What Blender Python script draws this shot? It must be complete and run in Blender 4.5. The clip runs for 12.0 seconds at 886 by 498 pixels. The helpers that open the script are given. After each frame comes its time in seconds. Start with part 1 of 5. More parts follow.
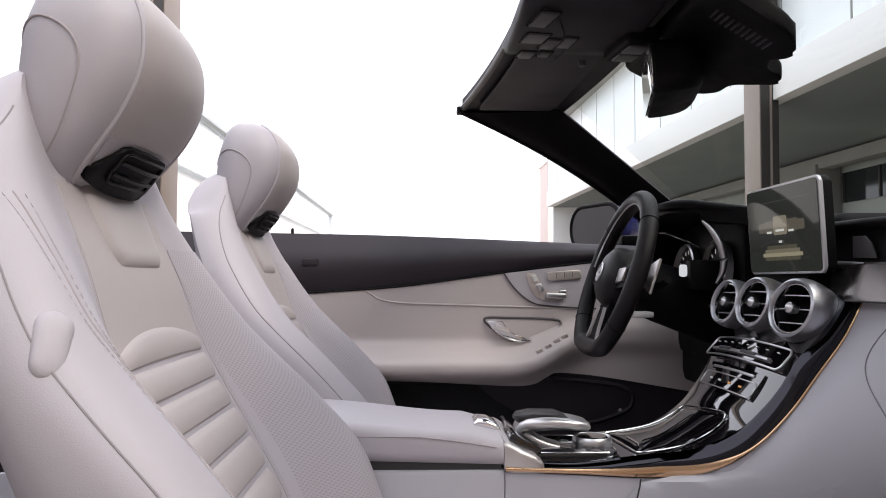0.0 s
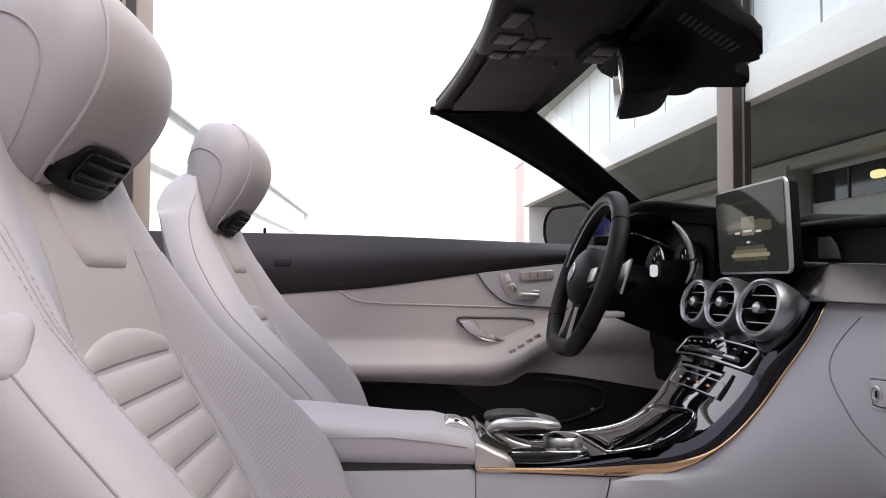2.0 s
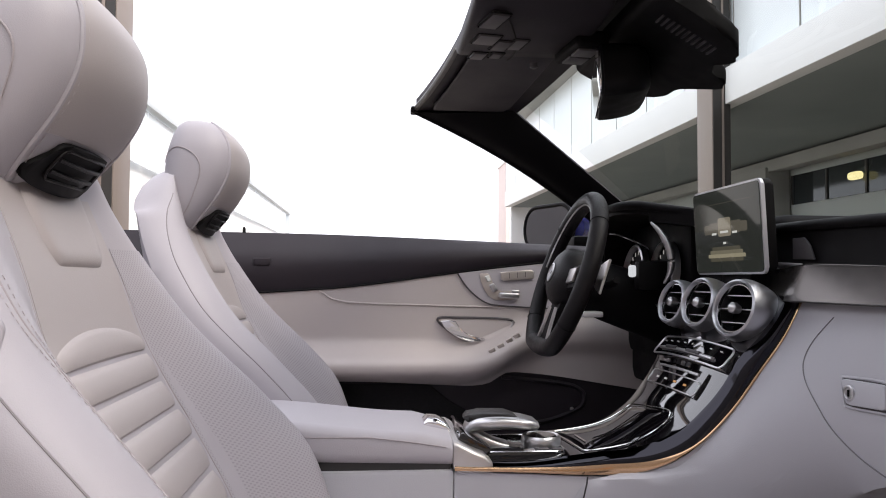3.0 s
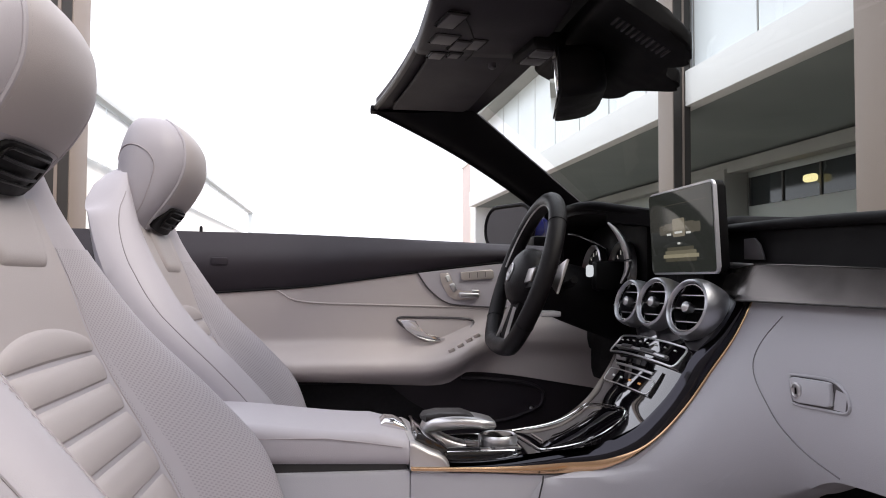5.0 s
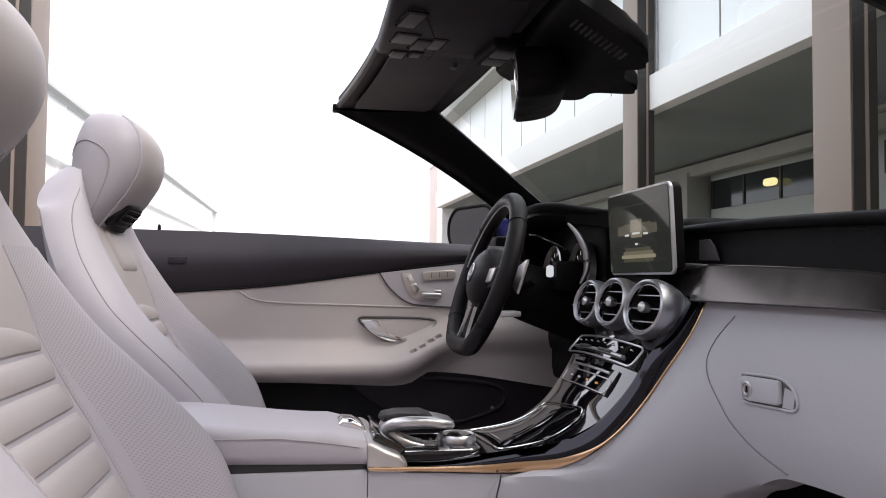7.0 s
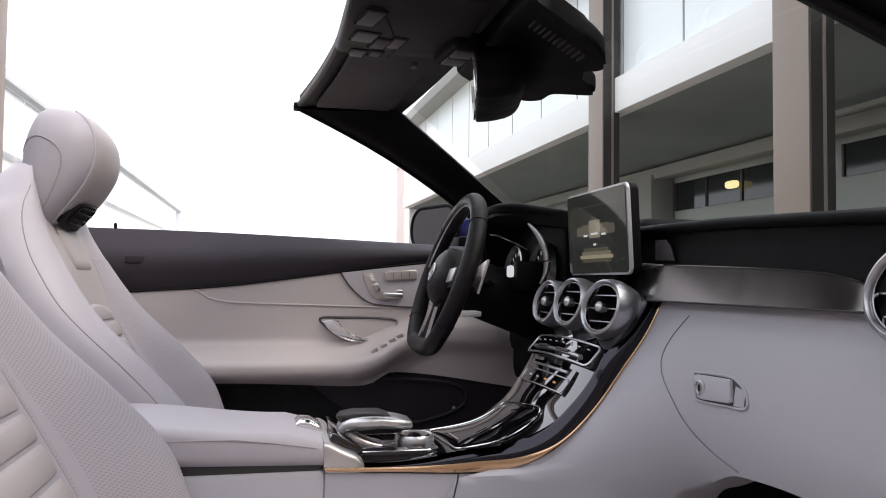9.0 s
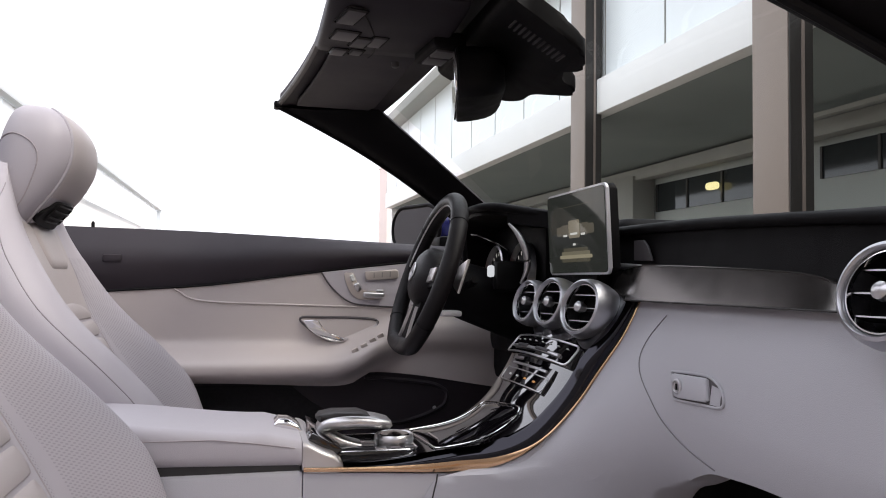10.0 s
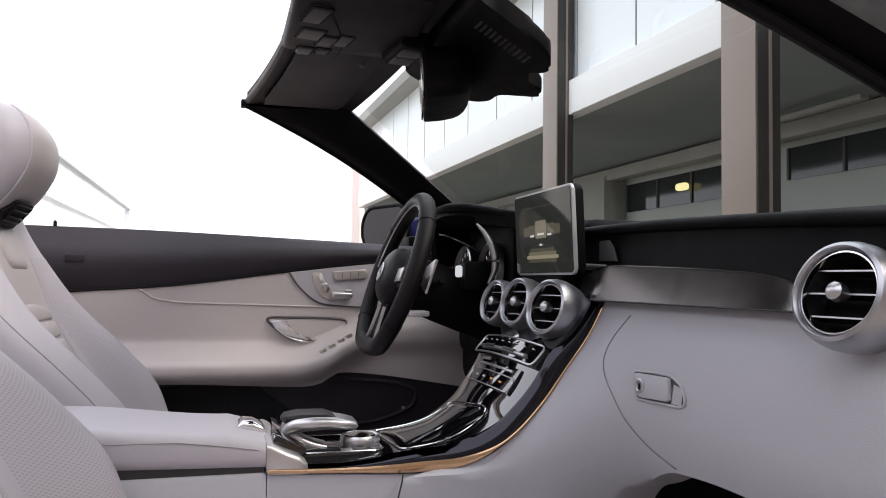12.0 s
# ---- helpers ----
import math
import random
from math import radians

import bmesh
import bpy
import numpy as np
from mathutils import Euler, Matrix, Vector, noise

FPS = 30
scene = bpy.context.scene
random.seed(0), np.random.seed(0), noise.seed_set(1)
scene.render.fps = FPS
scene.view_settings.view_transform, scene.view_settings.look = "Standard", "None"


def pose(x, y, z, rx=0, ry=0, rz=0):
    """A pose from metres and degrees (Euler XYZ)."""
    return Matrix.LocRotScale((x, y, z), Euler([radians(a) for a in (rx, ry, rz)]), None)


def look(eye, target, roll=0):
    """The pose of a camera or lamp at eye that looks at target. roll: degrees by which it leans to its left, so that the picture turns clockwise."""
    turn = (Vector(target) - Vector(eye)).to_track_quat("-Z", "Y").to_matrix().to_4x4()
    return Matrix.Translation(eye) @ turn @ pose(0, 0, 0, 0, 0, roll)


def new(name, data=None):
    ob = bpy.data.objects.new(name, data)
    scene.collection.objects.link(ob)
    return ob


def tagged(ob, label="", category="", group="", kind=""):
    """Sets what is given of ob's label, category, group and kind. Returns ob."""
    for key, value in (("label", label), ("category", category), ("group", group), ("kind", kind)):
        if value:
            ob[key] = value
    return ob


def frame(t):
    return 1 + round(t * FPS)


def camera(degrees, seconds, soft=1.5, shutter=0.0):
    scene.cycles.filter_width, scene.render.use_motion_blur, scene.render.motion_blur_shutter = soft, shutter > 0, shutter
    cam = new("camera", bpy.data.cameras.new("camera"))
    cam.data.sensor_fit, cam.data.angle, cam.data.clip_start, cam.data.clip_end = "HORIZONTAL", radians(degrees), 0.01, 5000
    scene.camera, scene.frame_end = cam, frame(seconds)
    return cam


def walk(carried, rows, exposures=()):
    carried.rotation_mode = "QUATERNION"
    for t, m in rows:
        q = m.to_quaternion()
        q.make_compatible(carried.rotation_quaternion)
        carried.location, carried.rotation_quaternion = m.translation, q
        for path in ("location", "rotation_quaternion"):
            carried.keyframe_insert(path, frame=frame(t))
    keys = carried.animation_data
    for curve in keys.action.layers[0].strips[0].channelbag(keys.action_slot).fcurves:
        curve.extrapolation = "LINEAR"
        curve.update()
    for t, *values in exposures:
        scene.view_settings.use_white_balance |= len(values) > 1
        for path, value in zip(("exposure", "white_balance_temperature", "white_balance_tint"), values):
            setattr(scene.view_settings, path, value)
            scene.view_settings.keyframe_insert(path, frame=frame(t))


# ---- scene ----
cam = camera(60.1, 12.0, soft=1.0)
PATH = [
    (0, (0.474, -1.181, 0.895), (0.543, 0.816, 0.975), 0.2),
    (0.5, (0.475, -1.182, 0.896), (0.555, 0.815, 0.975), 0.2),
    (1, (0.476, -1.181, 0.896), (0.571, 0.815, 0.975), 0.2),
    (1.5, (0.478, -1.181, 0.896), (0.59, 0.814, 0.975), 0.2),
    (2, (0.481, -1.181, 0.896), (0.612, 0.813, 0.975), 0.2),
    (2.5, (0.484, -1.182, 0.896), (0.638, 0.811, 0.975), 0.3),
    (3, (0.486, -1.182, 0.896), (0.663, 0.809, 0.975), 0.3),
    (5, (0.497, -1.181, 0.896), (0.766, 0.799, 0.975), 0.3),
    (5.5, (0.5, -1.182, 0.896), (0.788, 0.796, 0.975), 0.3),
    (6, (0.504, -1.181, 0.894), (0.813, 0.793, 0.976), 0.4),
    (6.5, (0.506, -1.181, 0.895), (0.836, 0.79, 0.976), 0.5),
    (7, (0.508, -1.182, 0.894), (0.863, 0.785, 0.976), 0.5),
    (9, (0.521, -1.182, 0.893), (0.96, 0.768, 0.977), 0.6),
    (9.5, (0.524, -1.185, 0.893), (0.982, 0.76, 0.977), 0.6),
    (10, (0.525, -1.183, 0.892), (1.008, 0.756, 0.977), 0.7),
    (10.5, (0.527, -1.183, 0.892), (1.032, 0.75, 0.977), 0.7),
    (11, (0.532, -1.183, 0.892), (1.055, 0.745, 0.978), 0.7),
    (11.5, (0.533, -1.184, 0.892), (1.072, 0.74, 0.978), 0.8),
    (12, (0.535, -1.184, 0.893), (1.086, 0.736, 0.978), 0.7),
]
walk(cam, [(t, look(eye, target, roll)) for t, eye, target, roll in PATH])

# ---- light ----
world = bpy.data.worlds.new("overcast_sky")
scene.world = world
world.use_nodes = True
wn, wl = world.node_tree.nodes, world.node_tree.links
sky = wn.new("ShaderNodeTexSky")
sky.sky_type, sky.sun_disc = "NISHITA", False
sky.sun_elevation, sky.sun_rotation = radians(42), radians(124)
sky.air_density, sky.dust_density, sky.ozone_density = 1.2, 6.0, 1.0
grey = wn.new("ShaderNodeHueSaturation")
grey.inputs["Saturation"].default_value = 0.22
wl.new(sky.outputs[0], grey.inputs["Color"])
cloud = wn.new("ShaderNodeMix")
cloud.data_type = "RGBA"
cloud.inputs[0].default_value = 0.6
cloud.inputs[7].default_value = (8.7, 8.7, 9.7, 1)
wl.new(grey.outputs[0], cloud.inputs[6])
wl.new(cloud.outputs[2], wn["Background"].inputs["Color"])
wn["Background"].inputs["Strength"].default_value = 0.148
sun = new("sun", bpy.data.lights.new("sun", "SUN"))
sun.data.energy, sun.data.angle, sun.data.color = 0.9, radians(40), (1.0, 0.84, 0.68)
sun.matrix_world = look((6, -4, 6.5), (0, 0, 0))
scene.view_settings.exposure = 0.95


# ---- materials ----
def mat(name, color, rough=0.5, metal=0.0, coat=0.0, var=0.06, scale=30.0, bump=0.0, bump_scale=400.0, spec=0.5, voronoi=False):
    m = bpy.data.materials.new(name)
    m.use_nodes = True
    n, l = m.node_tree.nodes, m.node_tree.links
    b = n["Principled BSDF"]
    b.inputs["Metallic"].default_value = metal
    b.inputs["Coat Weight"].default_value = coat
    b.inputs["Coat Roughness"].default_value = 0.04
    b.inputs["Specular IOR Level"].default_value = spec
    co = n.new("ShaderNodeTexCoord")
    tex = n.new("ShaderNodeTexNoise")
    tex.inputs["Scale"].default_value, tex.inputs["Detail"].default_value = scale, 6
    l.new(co.outputs["Object"], tex.inputs["Vector"])
    big = n.new("ShaderNodeTexNoise")
    big.inputs["Scale"].default_value = scale * 0.15
    l.new(co.outputs["Object"], big.inputs["Vector"])
    add = n.new("ShaderNodeMath")
    add.operation = "ADD"
    l.new(tex.outputs["Fac"], add.inputs[0])
    l.new(big.outputs["Fac"], add.inputs[1])
    ramp = n.new("ShaderNodeMapRange")
    ramp.inputs["From Min"].default_value, ramp.inputs["From Max"].default_value = 0.6, 1.4
    ramp.inputs["To Min"].default_value, ramp.inputs["To Max"].default_value = 1 - var, 1 + var
    l.new(add.outputs[0], ramp.inputs["Value"])
    mul = n.new("ShaderNodeVectorMath")
    mul.operation = "SCALE"
    mul.inputs[0].default_value = color
    l.new(ramp.outputs[0], mul.inputs["Scale"])
    l.new(mul.outputs[0], b.inputs["Base Color"])
    rr = n.new("ShaderNodeMapRange")
    rr.inputs["From Min"].default_value, rr.inputs["From Max"].default_value = 0.3, 0.7
    rr.inputs["To Min"].default_value, rr.inputs["To Max"].default_value = rough * 0.88, min(1.0, rough * 1.12)
    l.new(tex.outputs["Fac"], rr.inputs["Value"])
    l.new(rr.outputs[0], b.inputs["Roughness"])
    if bump:
        if voronoi:
            bt = n.new("ShaderNodeTexVoronoi")
            bt.inputs["Scale"].default_value = bump_scale
            out = bt.outputs["Distance"]
        else:
            bt = n.new("ShaderNodeTexNoise")
            bt.inputs["Scale"].default_value, bt.inputs["Detail"].default_value = bump_scale, 3
            out = bt.outputs["Fac"]
        l.new(co.outputs["Object"], bt.inputs["Vector"])
        bp = n.new("ShaderNodeBump")
        bp.inputs["Strength"].default_value, bp.inputs["Distance"].default_value = bump, 0.001
        l.new(out, bp.inputs["Height"])
        l.new(bp.outputs[0], b.inputs["Normal"])
    return m


LEATHER = mat("light_grey_leather", (0.437, 0.410, 0.437), 0.5, var=0.03, scale=8, bump=0.12, bump_scale=900, voronoi=True)
# Same leather, its warm tint standing in for light on the forward faces.
LEATHER_WARM_LIT = mat("warm_lit_leather", (0.445, 0.402, 0.395), 0.52, var=0.03, scale=8, bump=0.12, bump_scale=900, voronoi=True)
SOFT_GREY = mat("light_grey_soft_plastic", (0.445, 0.438, 0.470), 0.55, var=0.02, scale=8, bump=0.2, bump_scale=1200, voronoi=True)
GROOVE = mat("panel_groove_grey", (0.30, 0.275, 0.28), 0.8, var=0.05, scale=50)
DOOR_GREY = mat("warm_grey_door_leather", (0.515, 0.465, 0.452), 0.5, var=0.03, scale=8, bump=0.15, bump_scale=1000, voronoi=True)
THREAD = mat("pale_thread", (0.47, 0.435, 0.44), 0.8, var=0.1, scale=200)
SEAM = mat("stitching_thread", (0.40, 0.36, 0.365), 0.8, var=0.1, scale=200)
GAP = mat("shadow_gap_rubber", (0.03, 0.028, 0.028), 0.7)
BLACK_SOFT = mat("black_soft_plastic", (0.0045, 0.0038, 0.0045), 0.55, spec=0.10, var=0.1, scale=20, bump=0.2, bump_scale=1200, voronoi=True)
DOOR_BLACK = mat("dark_door_leather", (0.025, 0.0195, 0.025), 0.5, spec=0.35, var=0.08, scale=20, bump=0.2, bump_scale=1000, voronoi=True)
BLACK_MATT = mat("matt_black_plastic", (0.0035, 0.003, 0.0035), 0.55, spec=0.15, var=0.1)
CARPET = mat("black_carpet", (0.008, 0.007, 0.0085), 0.95, var=0.3, scale=150, bump=0.6, bump_scale=900)
PIANO = mat("gloss_black_lacquer", (0.003, 0.0025, 0.0035), 0.03, coat=1.0, var=0.05)
CHROME = mat("satin_chrome", (0.62, 0.61, 0.62), 0.33, metal=1.0, var=0.03)
BRIGHT = mat("bright_chrome", (0.85, 0.85, 0.86), 0.13, metal=1.0, var=0.02)
ALU = mat("brushed_silver_trim", (0.62, 0.59, 0.58), 0.4, metal=1.0, var=0.05, scale=60)
TRIM = mat("grey_satin_dash_trim", (0.16, 0.145, 0.138), 0.20, metal=0.9, var=0.08, scale=40)
VENT_RING = mat("satin_grey_vent_ring", (0.50, 0.50, 0.53), 0.36, metal=1.0, var=0.03)
WHEEL = mat("black_wheel_leather", (0.008, 0.0065, 0.0075), 0.45, spec=0.24, var=0.08, scale=20, bump=0.3, bump_scale=1000, voronoi=True)
STITCH_GAP = mat("panel_gap_grey", (0.21, 0.2, 0.21), 0.8)
GREY_PL = mat("grey_buttons", (0.075, 0.068, 0.072), 0.4, var=0.04)
DARK_GREY = mat("dark_grey_plastic", (0.05, 0.046, 0.05), 0.45, var=0.05)
BLUE = mat("dark_blue_car_paint", (0.012, 0.014, 0.10), 0.2, coat=1.0, var=0.05)
PALE_BTN = mat("beige_satin_switch_metal", (0.66, 0.60, 0.56), 0.38, metal=0.75)
WHITE_BTN = mat("pale_grey_plastic", (0.7, 0.7, 0.68), 0.4)
CONCRETE = mat("grey_concrete", (0.33, 0.33, 0.31), 0.85, var=0.15, scale=1.2, bump=0.4, bump_scale=30)
SOFFIT = mat("dark_soffit_concrete", (0.25, 0.28, 0.275), 0.85, var=0.2, scale=0.5, bump=0.3, bump_scale=20)
EAVE = mat("pale_blue_grey_metal", (0.52, 0.56, 0.58), 0.5, var=0.05, scale=0.8)
WHITE_WALL = mat("white_render", (0.86, 0.86, 0.85), 0.8, var=0.03, scale=0.6)
COLUMN = mat("brown_grey_cladding", (0.27, 0.22, 0.19), 0.5, metal=0.3, var=0.06, scale=2)
COL_DARK = mat("near_black_brown", (0.03, 0.026, 0.023), 0.5, var=0.06, scale=2)
PAVING = mat("pale_paving", (0.28, 0.24, 0.20), 0.85, var=0.12, scale=0.9, bump=0.3, bump_scale=40)
WARM = mat("orange_reflection_source", (0.62, 0.36, 0.17), 0.8, var=0.1, scale=0.5)
FARWALL = mat("pale_pink_render", (0.72, 0.62, 0.58), 0.85, var=0.05, scale=0.5)
HALL_WALL = mat("pale_warm_grey_bounce", (0.44, 0.41, 0.395), 0.7, var=0.12, scale=0.6)
SHADE_WALL = mat("mid_grey_blocker", (0.16, 0.16, 0.165), 0.6, var=0.2, scale=0.6)
WALL_GREY = mat("grey_green_render", (0.42, 0.45, 0.43), 0.85, var=0.06, scale=0.8)
FROST = mat("frosted_pale_glass", (0.84, 0.89, 0.91), 0.25, var=0.02, scale=0.5)
DARK_GLASS = mat("dark_window_glass", (0.02, 0.025, 0.027), 0.08, var=0.1, scale=0.5)


def glass(name, tint, gloss=0.05, rough=0.0):
    m = bpy.data.materials.new(name)
    m.use_nodes = True
    n, l = m.node_tree.nodes, m.node_tree.links
    n.remove(n["Principled BSDF"])
    tr, gl, mix = n.new("ShaderNodeBsdfTransparent"), n.new("ShaderNodeBsdfGlossy"), n.new("ShaderNodeMixShader")
    mix.inputs["Fac"].default_value = gloss
    tr.inputs["Color"].default_value = (*tint, 1)
    gl.inputs["Roughness"].default_value = rough
    l.new(tr.outputs[0], mix.inputs[1])
    l.new(gl.outputs[0], mix.inputs[2])
    l.new(mix.outputs[0], n["Material Output"].inputs["Surface"])
    return m


GLASS = glass("windscreen_glass", (0.86, 0.9, 0.88))


def glow(name, color, strength):
    m = bpy.data.materials.new(name)
    m.use_nodes = True
    b = m.node_tree.nodes["Principled BSDF"]
    b.inputs["Base Color"].default_value = (0.01, 0.01, 0.01, 1)
    b.inputs["Roughness"].default_value = 0.06
    b.inputs["Specular IOR Level"].default_value = 0.28
    b.inputs["Emission Color"].default_value = (*color, 1)
    b.inputs["Emission Strength"].default_value = strength
    return m


LAMP = glow("warm_lamp", (1.0, 0.85, 0.42), 0.6)


# ---- mesh helpers ----
def finish(bm, name, material, sharp=38):
    bmesh.ops.recalc_face_normals(bm, faces=bm.faces[:])
    for f in bm.faces:
        f.smooth = True
    for e in bm.edges:
        if len(e.link_faces) == 2 and e.calc_face_angle(0) > radians(sharp):
            e.smooth = False
    me = bpy.data.meshes.new(name)
    bm.to_mesh(me)
    bm.free()
    me.materials.append(material)
    return me


def part(name, bm, material, parent=None, label="", sharp=38):
    ob = new(name, finish(bm, name, material, sharp))
    ob.parent = parent
    if label:
        tagged(ob, label)
    return ob


def thing(name, label, category, at=(0, 0, 0), group=""):
    ob = new(name)
    ob.location = at
    ob.empty_display_size = 0.05
    return tagged(ob, label, category, group)


def whole(name, bm, material, label, category="", group="", kind="", sharp=38):
    return tagged(new(name, finish(bm, name, material, sharp)), label, category, group, kind)


def box(bm, c, s, bevel=0.0, seg=2, rot=None):
    m = Matrix.Translation(c) @ (rot.to_4x4() if rot else Matrix()) @ Matrix.Diagonal((*s, 1))
    vs = bmesh.ops.create_cube(bm, size=1, matrix=m)["verts"]
    if bevel:
        es = list({e for v in vs for e in v.link_edges})
        bmesh.ops.bevel(bm, geom=es, offset=bevel, segments=seg, affect="EDGES", profile=0.6)
    return bm


def boxm(c, s, bevel=0.0, seg=2, rot=None):
    return box(bmesh.new(), c, s, bevel, seg, rot)


def loft(rings, bm=None, cap=True, closed=True):
    bm = bm or bmesh.new()
    rows = [[bm.verts.new(p) for p in r] for r in rings]
    k = len(rows[0])
    for a, b in zip(rows, rows[1:]):
        for i in range(k if closed else k - 1):
            j = (i + 1) % k
            bm.faces.new((a[i], a[j], b[j], b[i]))
    if cap and closed:
        bm.faces.new(rows[0][::-1])
        bm.faces.new(rows[-1])
    return bm


def smooth_path(pts, n=8, closed=False):
    """Catmull-Rom through the points."""
    p = [Vector(q) for q in pts]
    out, m = [], len(p)
    for i in range(m if closed else m - 1):
        if closed:
            a, b, c, d = p[(i - 1) % m], p[i], p[(i + 1) % m], p[(i + 2) % m]
        else:
            a, b, c, d = p[max(i - 1, 0)], p[i], p[i + 1], p[min(i + 2, m - 1)]
        for k in range(n):
            t = k / n
            out.append(0.5 * ((2 * b) + (c - a) * t + (2 * a - 5 * b + 4 * c - d) * t * t + (3 * b - a - 3 * c + d) * t ** 3))
    if not closed:
        out.append(p[-1])
    return out


def tube(path, r, seg=10, bm=None, closed=False, flat=1.0, up=(0, 0, 1)):
    p = [Vector(q) for q in path]
    rings = []
    for i, q in enumerate(p):
        if closed:
            d = p[(i + 1) % len(p)] - p[i - 1]
        else:
            d = p[min(i + 1, len(p) - 1)] - p[max(i - 1, 0)]
        d.normalize()
        s = d.cross(Vector(up))
        if s.length < 1e-4:
            s = d.cross(Vector((1, 0, 0)))
        s.normalize()
        w = s.cross(d)
        rad = r(i / max(1, len(p) - 1)) if callable(r) else r
        rings.append([q + rad * (math.cos(a) * s + flat * math.sin(a) * w) for a in [2 * math.pi * k / seg for k in range(seg)]])
    if closed:
        rings.append(rings[0])
        bm = bm or bmesh.new()
        rows = [[bm.verts.new(v) for v in rg] for rg in rings[:-1]]
        rows.append(rows[0])
        for a, b in zip(rows, rows[1:]):
            for i in range(seg):
                j = (i + 1) % seg
                bm.faces.new((a[i], a[j], b[j], b[i]))
        return bm
    return loft(rings, bm)


def lathe(profile, m, seg=40, bm=None, closed=False):
    """profile: (radius, along the axis) pairs, turned about local z, then placed by m."""
    bm = bm or bmesh.new()
    rows = []
    for r, h in profile:
        rows.append([bm.verts.new(m @ Vector((r * math.cos(a), r * math.sin(a), h))) for a in [2 * math.pi * k / seg for k in range(seg)]])
    pairs = list(zip(rows, rows[1:])) + ([(rows[-1], rows[0])] if closed else [])
    for a, b in pairs:
        for i in range(seg):
            j = (i + 1) % seg
            bm.faces.new((a[i], a[j], b[j], b[i]))
    if not closed:
        bm.faces.new(rows[0][::-1])
        bm.faces.new(rows[-1])
    return bm


def prism(pts, place, depth, bevel=0.0, seg=2, bm=None):
    """A closed 2D outline, placed by place(u, v, w), w from 0 to depth, with bevelled rims."""
    bm = bm or bmesh.new()
    lo = [bm.verts.new(place(u, v, 0.0)) for u, v in pts]
    hi = [bm.verts.new(place(u, v, depth)) for u, v in pts]
    k = len(pts)
    a = bm.faces.new(lo[::-1])
    b = bm.faces.new(hi)
    for i in range(k):
        j = (i + 1) % k
        bm.faces.new((lo[i], lo[j], hi[j], hi[i]))
    if bevel:
        es = [e for f in (a, b) for e in f.edges]
        bmesh.ops.bevel(bm, geom=es, offset=bevel, segments=seg, affect="EDGES", profile=0.6)
    return bm


def sheet(fn, nu, nv, thick=None, bm=None):
    """A surface fn(u, v) over the unit square; with thick(u, v) it gets a back and rims."""
    bm = bm or bmesh.new()
    g = [[bm.verts.new(fn(i / nu, j / nv)) for j in range(nv + 1)] for i in range(nu + 1)]
    for i in range(nu):
        for j in range(nv):
            bm.faces.new((g[i][j], g[i + 1][j], g[i + 1][j + 1], g[i][j + 1]))
    if thick:
        h = [[bm.verts.new(thick(i / nu, j / nv)) for j in range(nv + 1)] for i in range(nu + 1)]
        for i in range(nu):
            for j in range(nv):
                bm.faces.new((h[i][j], h[i][j + 1], h[i + 1][j + 1], h[i + 1][j]))
        for i in range(nu):
            bm.faces.new((g[i][0], h[i][0], h[i + 1][0], g[i + 1][0]))
            bm.faces.new((g[i][nv], g[i + 1][nv], h[i + 1][nv], h[i][nv]))
        for j in range(nv):
            bm.faces.new((g[0][j], g[0][j + 1], h[0][j + 1], h[0][j]))
            bm.faces.new((g[nu][j], h[nu][j], h[nu][j + 1], g[nu][j + 1]))
    return bm


def curve_table(tab, x):
    """Cubic (Catmull-Rom) interpolation in a table of (x, value)."""
    n = len(tab)
    if x <= tab[0][0]:
        return tab[0][1]
    if x >= tab[-1][0]:
        return tab[-1][1]
    for i in range(n - 1):
        if x <= tab[i + 1][0]:
            break
    x1, y1 = tab[i]
    x2, y2 = tab[i + 1]
    m1 = (y2 - tab[i - 1][1]) / (x2 - tab[i - 1][0]) if i else (y2 - y1) / (x2 - x1)
    m2 = (tab[i + 2][1] - y1) / (tab[i + 2][0] - x1) if i + 2 < n else (y2 - y1) / (x2 - x1)
    h = x2 - x1
    t = (x - x1) / h
    return (2 * t ** 3 - 3 * t ** 2 + 1) * y1 + (t ** 3 - 2 * t ** 2 + t) * h * m1 + (3 * t ** 2 - 2 * t ** 3) * y2 + (t ** 3 - t ** 2) * h * m2


def sstep(a, b, x):
    t = min(1.0, max(0.0, (x - a) / (b - a)))
    return t * t * (3 - 2 * t)


def rounded(w, h, r, n=5):
    """A rounded rectangle's outline round the origin."""
    out = []
    for cx, cy, a0 in ((w / 2 - r, h / 2 - r, 0), (-w / 2 + r, h / 2 - r, 90), (-w / 2 + r, -h / 2 + r, 180), (w / 2 - r, -h / 2 + r, 270)):
        for k in range(n + 1):
            a = radians(a0 + 90 * k / n)
            out.append((cx + r * math.cos(a), cy + r * math.sin(a)))
    return out


# perforated leather: rows of small dark holes
PERF = LEATHER.copy()
PERF.name = "perforated_leather"
pn, pl_ = PERF.node_tree.nodes, PERF.node_tree.links
pb = pn["Principled BSDF"]
pco = pn.new("ShaderNodeTexCoord")
pmap = pn.new("ShaderNodeMapping")
pmap.inputs["Rotation"].default_value = (radians(45), 0, 0)
pmap.inputs["Scale"].default_value = (0.001, 1, 1)
pv_ = pn.new("ShaderNodeTexVoronoi")
pv_.inputs["Scale"].default_value, pv_.inputs["Randomness"].default_value = 310, 0.0
pr = pn.new("ShaderNodeMapRange")
pr.inputs["From Min"].default_value, pr.inputs["From Max"].default_value = 0.26, 0.36
